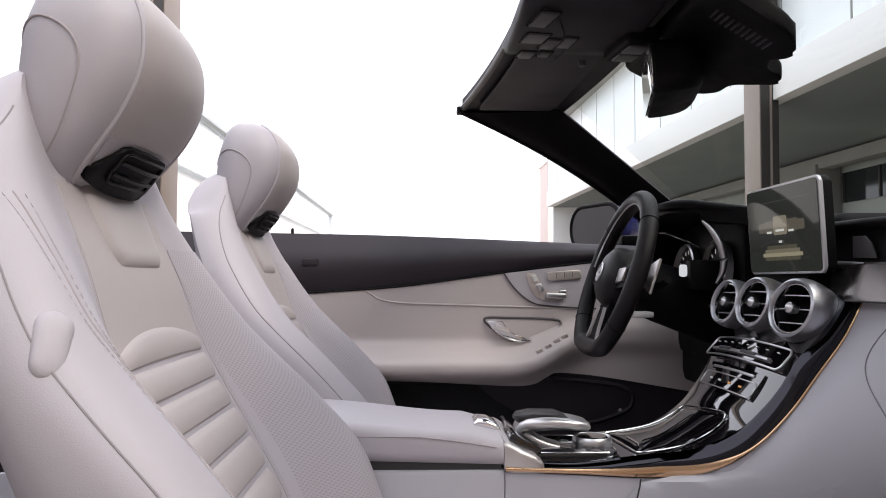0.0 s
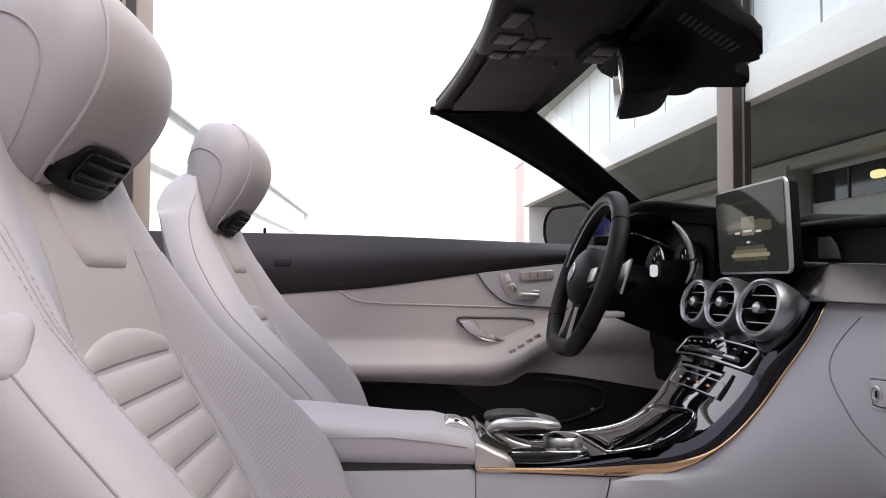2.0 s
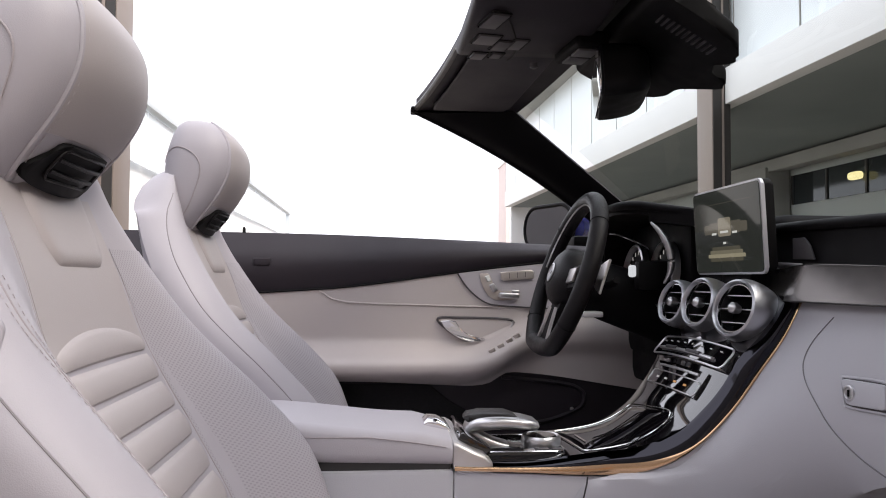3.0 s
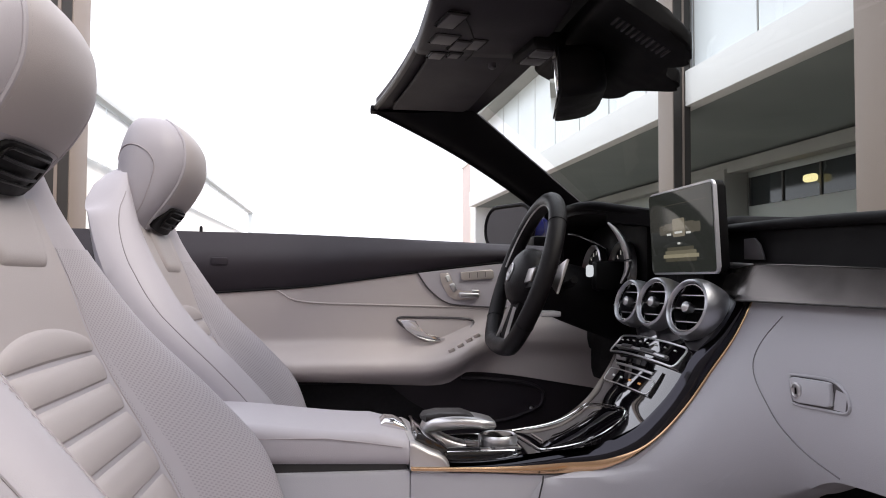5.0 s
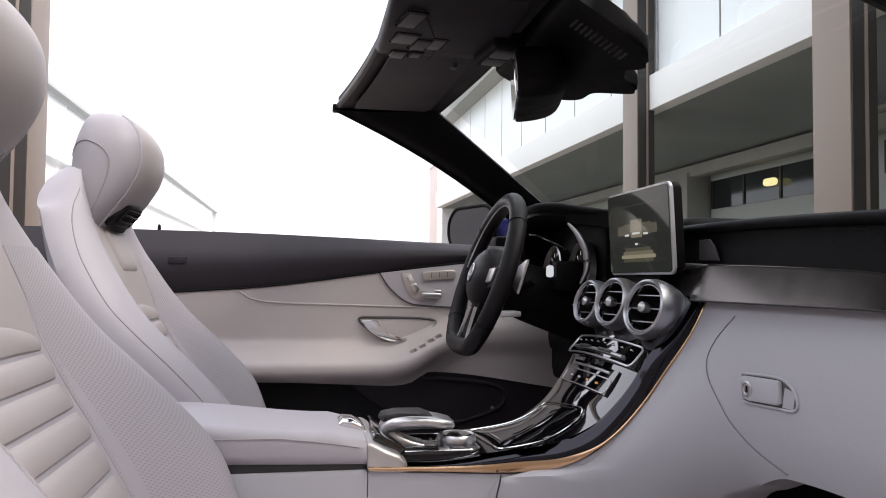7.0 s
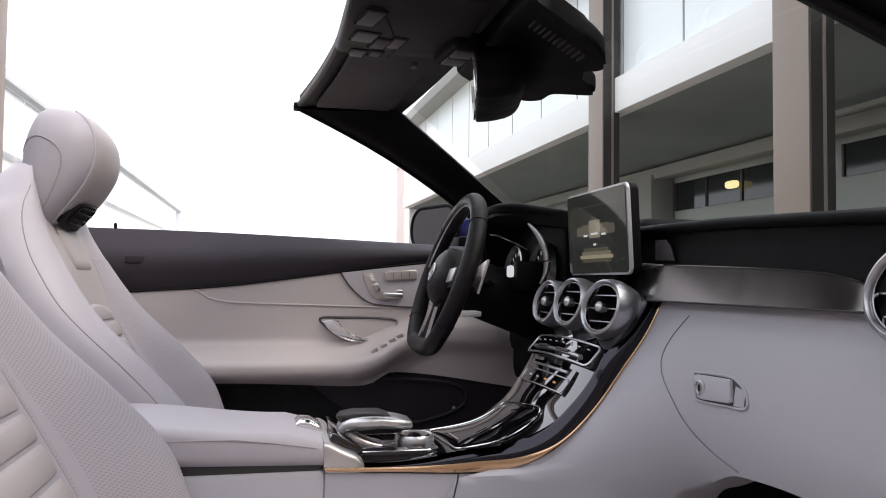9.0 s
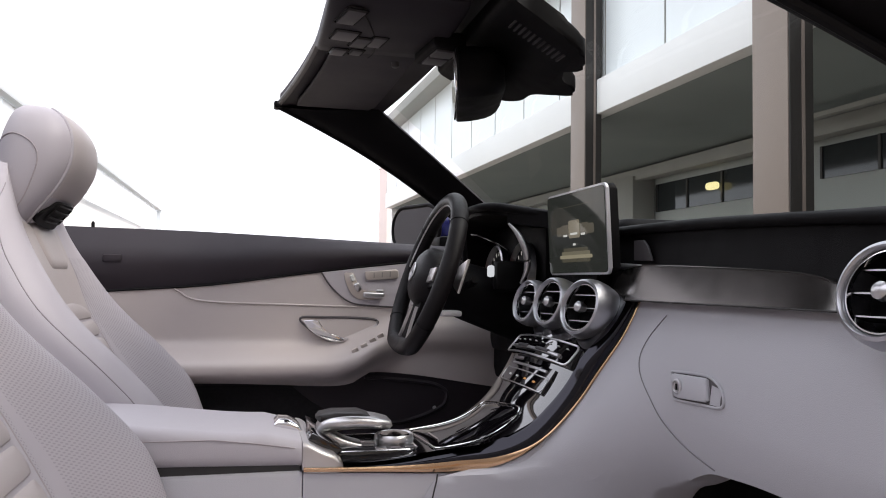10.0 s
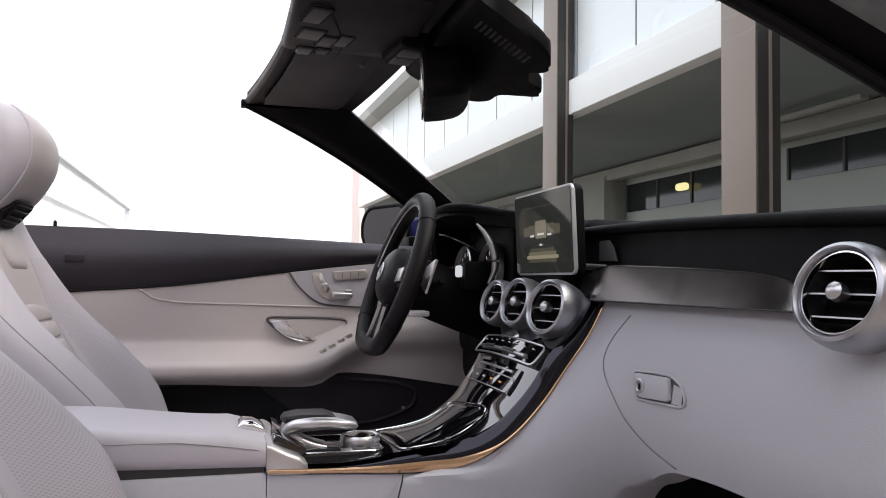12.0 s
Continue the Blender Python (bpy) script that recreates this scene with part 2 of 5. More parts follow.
pr.inputs["To Min"].default_value, pr.inputs["To Max"].default_value = 0.78, 1.0
pl_.new(pco.outputs["Object"], pmap.inputs["Vector"])
pl_.new(pmap.outputs[0], pv_.inputs["Vector"])
pl_.new(pv_.outputs["Distance"], pr.inputs["Value"])
old = pb.inputs["Base Color"].links[0].from_socket
pm = pn.new("ShaderNodeVectorMath")
pm.operation = "SCALE"
pl_.new(old, pm.inputs[0])
pl_.new(pr.outputs[0], pm.inputs["Scale"])
pl_.new(pm.outputs[0], pb.inputs["Base Color"])


# ---- outdoors ----
def ground():
    bm = bmesh.new()
    bmesh.ops.create_grid(bm, x_segments=2, y_segments=2, size=400)
    whole("ground", bm, PAVING, "pale grey paved forecourt round the parked convertible", "ground", kind="structure")


FX = 9.0          # the long facade ahead of the car runs along y in this plane


def front_building():
    b = thing("office_building", "white office building, glazed upper storey over a dark open undercroft", "building")
    b.rotation_euler.z = radians(1.7)
    b.location = Vector((9, 10, 0)) - Matrix.Rotation(radians(1.7), 3, "Z") @ Vector((9, 10, 0))
    part("parapet_band", boxm((FX + 0.2, 13, 5.565), (0.4, 60, 0.87), 0.02), WHITE_WALL, b, "smooth white slab edge band")
    part("soffit", boxm((FX + 5.4, 13, 5.28), (10.0, 60, 0.30)), SOFFIT, b, "dark grey concrete underside")
    part("back_wall", boxm((15.4, 13, 2.5), (0.4, 60, 5.0)), WALL_GREY, b)
    part("beam", boxm((14.6, 13, 4.85), (0.5, 60, 0.40), 0.02), CONCRETE, b, "bare concrete beam")
    part("pier", boxm((14.7, 25.6, 2.4), (0.9, 3.6, 4.8), 0.02), CONCRETE, b, "bare concrete pier")
    part("upper_slab", boxm((FX + 3.5, 13, 9.65), (8.2, 60, 0.5), 0.02), CONCRETE, b, "grey roof eave")
    part("rear_wall_upper", boxm((FX + 1.2, 13, 7.7), (0.3, 60, 3.4)), WHITE_WALL, b)
    part("end_wall", boxm((FX + 3.4, 43.2, 4.75), (6.0, 0.4, 9.5)), WHITE_WALL, b)
    first = part("glass_panel", boxm((0, 0, 0), (0.03, 2.66, 3.4)), FROST, b, "pale blue frosted glass panel")
    for k in range(21):
        y = 13.56 - 1.37 - 2.74 * 10 + 2.74 * k + 2.74
        o = first if k == 0 else new("glass_panel", first.data)
        o.parent, o.location = b, (FX + 0.22, y, 7.7)
    post = part("mullion", boxm((0, 0, 0), (0.035, 0.035, 3.4)), CONCRETE, b)
    for k in range(21):
        o = post if k == 0 else new("mullion", post.data)
        o.parent, o.location = b, (FX + 0.22, 13.56 - 2.74 * 10 + 2.74 * k + 2.74, 7.7)
    for y0, y1, z0, z1 in ((17.9, 23.6, 3.5, 4.5), (10.0, 15.6, 3.7, 4.55)):
        w = part("window", boxm((15.17, (y0 + y1) / 2, (z0 + z1) / 2), (0.08, y1 - y0, z1 - z0)), DARK_GLASS, b, "dark strip window")
        for k in range(4):
            part("frame", boxm((15.12, y0 + (y1 - y0) * k / 3, (z0 + z1) / 2), (0.06, 0.08, z1 - z0)), COL_DARK, w)
    part("lamp", boxm((14.9, 20.0, 4.02), (0.25, 0.50, 0.24), 0.115, 4), LAMP, b, "warm glowing lamp")
    part("strip_fixture", boxm((13.5, 13.4, 4.9), (0.25, 3.6, 0.12), 0.03), CONCRETE, b)
    return b


def column(x, y):
    c = thing("column", "tall brown-grey clad steel column with a dark flank", "column", (x, y, 0), "columns of the forecourt")
    part("shaft", boxm((0, 0, 7), (0.46, 0.86, 14), 0.01), COLUMN, c)
    # Thin plate that makes the -y side much darker than the others.
    part("side_plate", boxm((0, -0.445, 7), (0.42, 0.03, 14)), COL_DARK, c, "near-black plate on one side")
    part("edge_strip", boxm((0.02, -0.46, 7), (0.05, 0.04, 14)), COLUMN, c)
    return c


def left_building():
    b = thing("side_building", "white building with a glazed front and grey eave", "building")
    X = -6.4
    part("wall", boxm((X - 3.2, 38, 2.2), (6, 44, 4.4), 0.02), WHITE_WALL, b)
    part("eave", boxm((X, 38, 6.08), (0.5, 44, 0.28), 0.02), EAVE, b, "grey eave")
    part("end_post", boxm((X, 60, 5.1), (0.3, 0.4, 1.7)), EAVE, b)
    first = part("glass_panel", boxm((0, 0, 0), (0.03, 2.9, 1.7)), FROST, b, "pale frosted glass panel")
    for k in range(14):
        o = first if k == 0 else new("glass_panel", first.data)
        o.parent, o.location = b, (X, 18.0 + 3.0 * k, 5.05)
    return b


def far_tower():
    t = thing("tower_block", "pale pink rendered block far behind the forecourt", "building", (12.5, 63, 0))
    part("wall", boxm((0, 0, 5.3), (2.6, 4, 10.6), 0.05), FARWALL, t)
    part("roof", boxm((0, 0, 10.7), (2.8, 4.2, 0.25), 0.03), WHITE_WALL, t)


def rear_light_wall():
    """Plain unseen wall closing the forecourt behind the camera, added to shape the light."""
    h = thing("unseen_light_wall", "unseen pale grey wall added across the forecourt to shape light", "building", (1, -9, 0))
    # Blocks the low sky and bounces pale light onto surfaces facing the camera.
    part("wall", boxm((0, 0, 3.5), (26, 1, 6.2), 0.03), HALL_WALL, h)
    # Orange blocks out of view, added for the console's metal edge to reflect.
    for x0, x1 in ((0.4, 1.5), (2.2, 4.2)):
        part("pier", boxm(((x0 + x1) / 2, 0.6, 0.8), (x1 - x0, 0.3, 1.6), 0.03), WARM, h, "unseen orange block added for warm reflections")
    part("roof", boxm((0, -0.2, 6.7), (27, 2, 0.3), 0.03), CONCRETE, h)


def tail_light_blocker():
    """Plain unseen wall closing the forecourt behind the car, added to hold back light."""
    h = thing("unseen_light_blocker", "unseen mid grey wall added behind the car to hold back light", "building", (-7.5, -1, 0))
    # Its grey also sets what the door mirror and dash trim reflect.
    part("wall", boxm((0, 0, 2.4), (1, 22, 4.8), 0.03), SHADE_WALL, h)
    part("roof", boxm((-0.3, 0, 4.9), (2, 22.4, 0.25), 0.03), CONCRETE, h)


# ---- seats ----
SEAT_C = [(0.44, 0.47), (0.50, 0.425), (0.58, 0.345), (0.66, 0.300), (0.727, 0.262), (0.77, 0.236), (0.83, 0.205), (0.905, 0.178), (0.97, 0.150), (1.02, 0.13), (1.10, 0.10)]
SEAT_B = [(0.44, 0.47), (0.52, 0.455), (0.615, 0.425), (0.678, 0.397), (0.749, 0.334), (0.828, 0.255), (0.891, 0.208), (0.978, 0.158), (1.04, 0.138), (1.10, 0.122)]
SEAT_K = [(0.44, 0.30), (0.58, 0.21), (0.70, 0.155), (0.85, 0.105), (1.0, 0.07), (1.09, 0.06)]
SEAT_W = [(0.44, 0.255), (0.60, 0.268), (0.74, 0.268), (0.85, 0.252), (0.93, 0.228), (1.0, 0.198), (1.05, 0.178), (1.08, 0.164), (1.098, 0.150)]


BOLSTER = {"near": 1.0}      # how far the bolster towards -y stands out


def seat_front(y, z):
    w, c, b = curve_table(SEAT_W, z), curve_table(SEAT_C, z), curve_table(SEAT_B, z)
    s = abs(y) / w
    up = b - c
    if y < 0 and up > 0:
        up *= BOLSTER["near"]
    x = c + up * sstep(0.48, 0.82, s)
    if s > 0.80:
        k = min(1.0, (s - 0.80) / 0.20)
        x -= 0.06 * (1 - math.sqrt(max(0.0, 1 - k * k)))
    return x


def on_seat(pts, lift=0.0005, n=6):
    """A line on the front of the backrest through (y, z) points."""
    out = []
    for p in smooth_path([(0, y, z) for y, z in pts], n):
        x = seat_front(p.y, p.z)
        w = curve_table(SEAT_W, p.z)
        drop = sstep(0.99, 1.10, p.z) * (0.55 * max(0.0, curve_table(SEAT_B, p.z) - x) + 0.035 * (abs(p.y) / w) ** 4)
        out.append((x + lift, p.y, p.z - drop))
    return out


def seat_ring(z, shrink=1.0):
    w, back = curve_table(SEAT_W, z), curve_table(SEAT_K, z)
    c = Vector((0.5 * (curve_table(SEAT_C, z) + back), 0, z))
    pts = []
    for k in range(37):
        s = math.sin(math.pi / 2 * (-1 + 2 * k / 36))
        pts.append(Vector((seat_front(s * w, z), s * w, z)))
    xe = pts[-1].x
    for k in range(1, 14):
        a = math.pi * k / 14
        pts.append(Vector((back + (xe - back) * (1 - math.sin(a) ** 0.6), w * math.copysign(abs(math.cos(a)) ** 0.5, math.cos(a)), z)))
    pts = [c + (p - c) * shrink for p in pts]
    k = sstep(0.99, 1.10, z)
    xf = max(p.x for p in pts)
    for p in pts:
        p.z -= k * (0.55 * (xf - p.x) + 0.035 * (abs(p.y) / w) ** 4)
    return pts


HEAD = [(0.972, 0.126, 0.095, 0.075), (0.985, 0.147, 0.090, 0.10), (1.01, 0.172, 0.086, 0.116), (1.05, 0.207, 0.084, 0.125), (1.09, 0.228, 0.086, 0.128), (1.13, 0.230, 0.090, 0.126),
        (1.155, 0.221, 0.097, 0.119), (1.177, 0.203, 0.106, 0.106), (1.190, 0.182, 0.116, 0.085), (1.198, 0.158, 0.128, 0.045)]


def head_tab(i, z):
    return curve_table([(r[0], r[i]) for r in HEAD], z)


def head_ring(z, n=40, grow=0.0):
    xf, xb, hw = head_tab(1, z) + grow, head_tab(2, z) - grow, head_tab(3, z) + grow
    cx, rx = (xf + xb) / 2, (xf - xb) / 2
    out = []
    for k in range(n):
        a = 2 * math.pi * k / n
        ca, sa = math.cos(a), math.sin(a)
        out.append(Vector((cx + rx * math.copysign(abs(ca) ** 0.72, ca), hw * math.copysign(abs(sa) ** 0.72, sa), z)))
    return out


def stitches(path, off, length=0.0040, r=0.0005):
    """A row of short threads beside a seam, as one mesh."""
    bm = bmesh.new()
    p = [Vector(q) + Vector(off) for q in path]
    run, k = 0.0, 0
    for a, c in zip(p, p[1:]):
        d = c - a
        n = max(1, int(d.length / 0.0055))
        for q in range(n):
            m = a + d * ((q + 0.5) / n)
            e = d.normalized() * length / 2
            tube([m - e, m + e], r, 4, bm, up=(0, 1, 0))
    return bm


def front_seat(yc, near, perf_sides=()):
    """A one-piece sports seat with its headrest; near: how full the bolster towards -y is."""
    BOLSTER["near"] = near
    st = thing("front_seat", "light grey leather sports seat with quilted ribs and integrated headrest", "car seat", (0, yc, 0), "front seats")
    zs = [0.44 + 0.658 * (i / 46) for i in range(47)]
    rings = [seat_ring(z) for z in zs]
    rings += [seat_ring(1.101, 0.8), seat_ring(1.103, 0.5)]
    part("backrest", loft(rings), LEATHER, st)
    # cushion
    cu = []
    for i in range(20):
        t = i / 19
        x = 0.40 + 0.52 * t
        h = 0.50 - 0.03 * t + (0.0 if t < 0.9 else -0.06 * ((t - 0.9) / 0.1) ** 2)
        w = 0.255 - 0.02 * t
        cu.append([Vector((x, -w, 0.30)), Vector((x, -w, h + 0.01))] + [Vector((x, w * s, h - 0.035 * (1 - sstep(0.5, 0.85, abs(s))) + 0.03 - 0.02 * sstep(0.85, 1, abs(s)))) for s in [-0.9 + 0.1 * k for k in range(19)]] + [Vector((x, w, h + 0.01)), Vector((x, w, 0.30))])
    part("cushion", loft(cu), LEATHER, st)
    part("headrest", loft([head_ring(0.9715, grow=-0.03)] + [head_ring(0.972 + 0.226 * i / 30) for i in range(31)] + [head_ring(1.1985, grow=-0.02)]), LEATHER, st)
    # piping round the front face of the headrest
    for side in (-1, 1):
        pts = []
        for i in range(25):
            z = 0.985 + 0.205 * i / 24
            xf, xb, hw = head_tab(1, z), head_tab(2, z), head_tab(3, z)
            ca, sa = math.cos(radians(44)) ** 0.72, math.sin(radians(44)) ** 0.72
            pts.append(((xf + xb) / 2 + (xf - xb) / 2 * ca, side * hw * sa, z))
        part("piping", tube(pts, 0.0030, 8, up=(0, 1, 0)), LEATHER, st)
        part("seam", tube([(p[0] - 0.0045, p[1] + side * 0.0022, p[2]) for p in pts], 0.0010, 6, up=(0, 1, 0)), SEAM, st)
        part("stitching", stitches(pts, (0.0038, side * -0.0062, 0)), THREAD, st)
        part("stitching", stitches(pts, (-0.0085, side * 0.0030, 0)), THREAD, st)
    # neck warmer outlet
    vent_base = [(p.x, p.y) for p in smooth_path([(-0.082, -0.014, 0), (-0.064, 0.014, 0), (-0.046, 0.029, 0), (0.046, 0.029, 0), (0.064, 0.014, 0), (0.082, -0.014, 0), (0.05, -0.024, 0), (-0.05, -0.024, 0)], 4, closed=True)]
    m = Matrix.Translation((0.1665, 0, 1.006)) @ Matrix.Rotation(radians(40), 4, "Y")

    def pv(u, v, w):
        return m @ Vector((w - 1.7 * u * u, u, v))
    vent = part("neck_vent", prism(vent_base, pv, 0.012, 0.003), BLACK_MATT, st, "black plastic air outlet under the headrest")
    part("grille_frame", tube([pv(u, 0.006 + v, 0.0118) for u, v in rounded(0.108, 0.036, 0.010, 4)], 0.0018, 6, closed=True, up=(1, 0, 0)), WHEEL, vent)
    for v in (-0.002, 0.012):
        part("slat", loft([[pv(-0.052 + 0.104 * q / 8, v + dv, 0.0122 + dw) for dv, dw in ((-0.0022, 0.0), (0.0022, 0.0), (0.0016, 0.0022), (-0.0016, 0.0022))] for q in range(9)]), WHEEL, vent)
    # Thin sheets that lay the warm-light tint over the centre and headrest face.
    def centre(u, v):
        y, z = (v * 2 - 1) * (0.128 - 0.012 * u), 0.815 + 0.17 * u
        return Vector((seat_front(y, z) + 0.0010, y, z))
    part("centre_panel", sheet(centre, 16, 18, lambda u, v: centre(u, v) - Vector((0.004, 0, 0))), LEATHER_WARM_LIT, st, "leather upper centre panel, tinted as if warmly lit")

    def brow(u, v):
        z, a = 1.030 + 0.158 * u, radians(-43 + 86 * v)
        xf, xb, hw = head_tab(1, z) + 0.0009, head_tab(2, z), head_tab(3, z) + 0.0009
        return Vector(((xf + xb) / 2 + (xf - xb) / 2 * math.cos(a) ** 0.72, hw * math.copysign(abs(math.sin(a)) ** 0.72, a), z))
    part("headrest_front", sheet(brow, 30, 24, lambda u, v: brow(u, v) - Vector((0.004, 0, 0))), LEATHER_WARM_LIT, st, "leather headrest face, tinted as if warmly lit")
    # ribs of the centre panel
    edges = [0.50, 0.545, 0.588, 0.630, 0.670, 0.708, 0.742, 0.775, 0.808, 0.845]
    for z0, z1 in zip(edges, edges[1:]):
        last = z1 == edges[-1]

        def fn(u, v, z0=z0, z1=z1, last=last):
            y = (v * 2 - 1) * 0.128
            top = z1 + (0.0 if not last else -0.022 * (abs(y) / 0.128) ** 2.2)
            z = z0 + (top - z0) * u
            bulge = 0.0085 * (max(0.0, math.sin(math.pi * u)) ** 0.35) * (1 - (abs(v * 2 - 1)) ** 12) ** 0.5
            return Vector((seat_front(y, z) - 0.0035 + bulge, y, z + 0.3 * bulge))
        part("rib", sheet(fn, 8, 20, lambda u, v, fn=fn: fn(u, v) - Vector((0.016, 0, 0))), LEATHER_WARM_LIT, st)
    # inlay under the headrest
    def tab(u, v):
        y = 0.016 + (v * 2 - 1) * (0.080 - 0.022 * (1 - u) ** 4)
        z = 0.903 + 0.09 * u
        edge = min(1.0, (1 - abs(v * 2 - 1) ** 8)) * min(1.0, 6 * u)
        return Vector((seat_front(y, z) - 0.003 + 0.010 * max(0, edge) ** 0.5, y, z))
    part("inlay", sheet(tab, 16, 18), LEATHER_WARM_LIT, st)
    # perforated inner faces of the bolsters
    for side in (-1, 1):
        def perf(u, v, side=side):
            z = 0.50 + 0.43 * u
            w = curve_table(SEAT_W, z)
            y = side * (0.135 + (0.93 * w - 0.135) * v - 0.012 * sstep(0.80, 1.0, u) * (1 - v))
            return Vector((seat_front(y, z) + 0.0012, y, z))
        if side in perf_sides:
            part("perforated_panel", sheet(perf, 40, 14), PERF, st, "perforated leather bolster")
        part("seam", tube(on_seat([(side * 0.125, 0.93), (side * 0.132, 0.84), (side * 0.135, 0.74), (side * 0.135, 0.62), (side * 0.135, 0.50)], -0.0006), 0.0015, 6), SEAM, st)
        # double row of stitches along the crest of the outer bolster
        if side == (1 if yc > 0 else -1):
            crest = [(0.196, 0.965), (0.203, 0.908), (0.208, 0.865), (0.206, 0.837), (0.204, 0.803), (0.208, 0.763), (0.212, 0.724), (0.214, 0.62), (0.214, 0.52)]
            part("seam", tube(on_seat([(side * y, z) for y, z in crest], -0.0005), 0.0010, 6), SEAM, st)
            for off in (-0.006, 0.006):
                part("stitching", stitches(on_seat([(side * (y + off), z) for y, z in crest], 0.0004), (0, 0, 0)), THREAD, st)
        flank = [(0.150, 1.062), (0.170, 1.035), (0.186, 1.005), (0.218, 0.942), (0.235, 0.896), (0.246, 0.857), (0.253, 0.818), (0.260, 0.76), (0.263, 0.68), (0.262, 0.58)]
        part("flank_groove", tube(on_seat([(side * y, z) for y, z in flank], -0.0003), 0.0010, 6), GROOVE, st)
        # seam on the flank of the headrest
        fl = []
        for x, z in [(p.x, p.z) for p in smooth_path([(0.130, 0, 1.00), (0.148, 0, 1.028), (0.163, 0, 1.066), (0.169, 0, 1.093), (0.164, 0, 1.112), (0.149, 0, 1.127), (0.126, 0, 1.135), (0.105, 0, 1.128), (0.094, 0, 1.112)], 6)]:
            xf, xb, hw = head_tab(1, z), head_tab(2, z), head_tab(3, z)
            cx, rx = (xf + xb) / 2, (xf - xb) / 2
            ca = min(1.0, abs((x - cx) / rx) ** (1 / 0.72))
            fl.append((x, side * (hw * math.sqrt(1 - ca * ca) ** 0.72 + 0.0005), z))
        part("seam", tube(fl, 0.0011, 6, up=(0, 1, 0)), SEAM, st)
    # belt guide on the outer shoulder of the passenger's seat
    if yc < 0:
        p = Vector((seat_front(-0.241, 0.845) - 0.006, -0.241, 0.845))
        gm = Matrix.Translation(p) @ Matrix.Rotation(radians(-52), 4, "Z") @ Matrix.Rotation(radians(-22), 4, "Y") @ Matrix.Rotation(radians(-12), 4, "X")
        part("belt_guide", loft([[gm @ Vector((w, u * k * (1 + 2.5 * v), v * k)) for u, v in rounded(0.028, 0.056, 0.0138, 8)] for w, k in ((-0.02, 1.05), (-0.004, 1.0), (0.001, 0.97), (0.004, 0.88), (0.0055, 0.72), (0.0062, 0.4))]), LEATHER, st)
    return st


# ---- driver's door ----
D_SPLIT = [(-0.5, 0.80), (0.0, 0.845), (0.237, 0.864), (0.423, 0.877), (0.687, 0.913), (0.905, 0.939), (1.2, 0.962)]
D_TOP = [(-0.9, 1.02), (0.139, 1.009), (0.421, 1.004), (0.921, 0.986), (1.3, 0.972)]
D_LOW = [(-0.5, 0.655), (0.41, 0.652), (0.70, 0.636), (0.765, 0.640), (0.82, 0.668), (1.107, 0.629), (1.25, 0.60)]


def door_y(x, z):
    y = 0.70
    za = 0.687 + 0.07 * sstep(0.70, 0.92, x)
    amp = 0.095 * (1 - 0.8 * sstep(0.78, 0.93, x))
    d = (z - za) / (0.038 if z > za else 0.036)
    y -= amp * math.exp(-abs(d) ** 3)
    return y


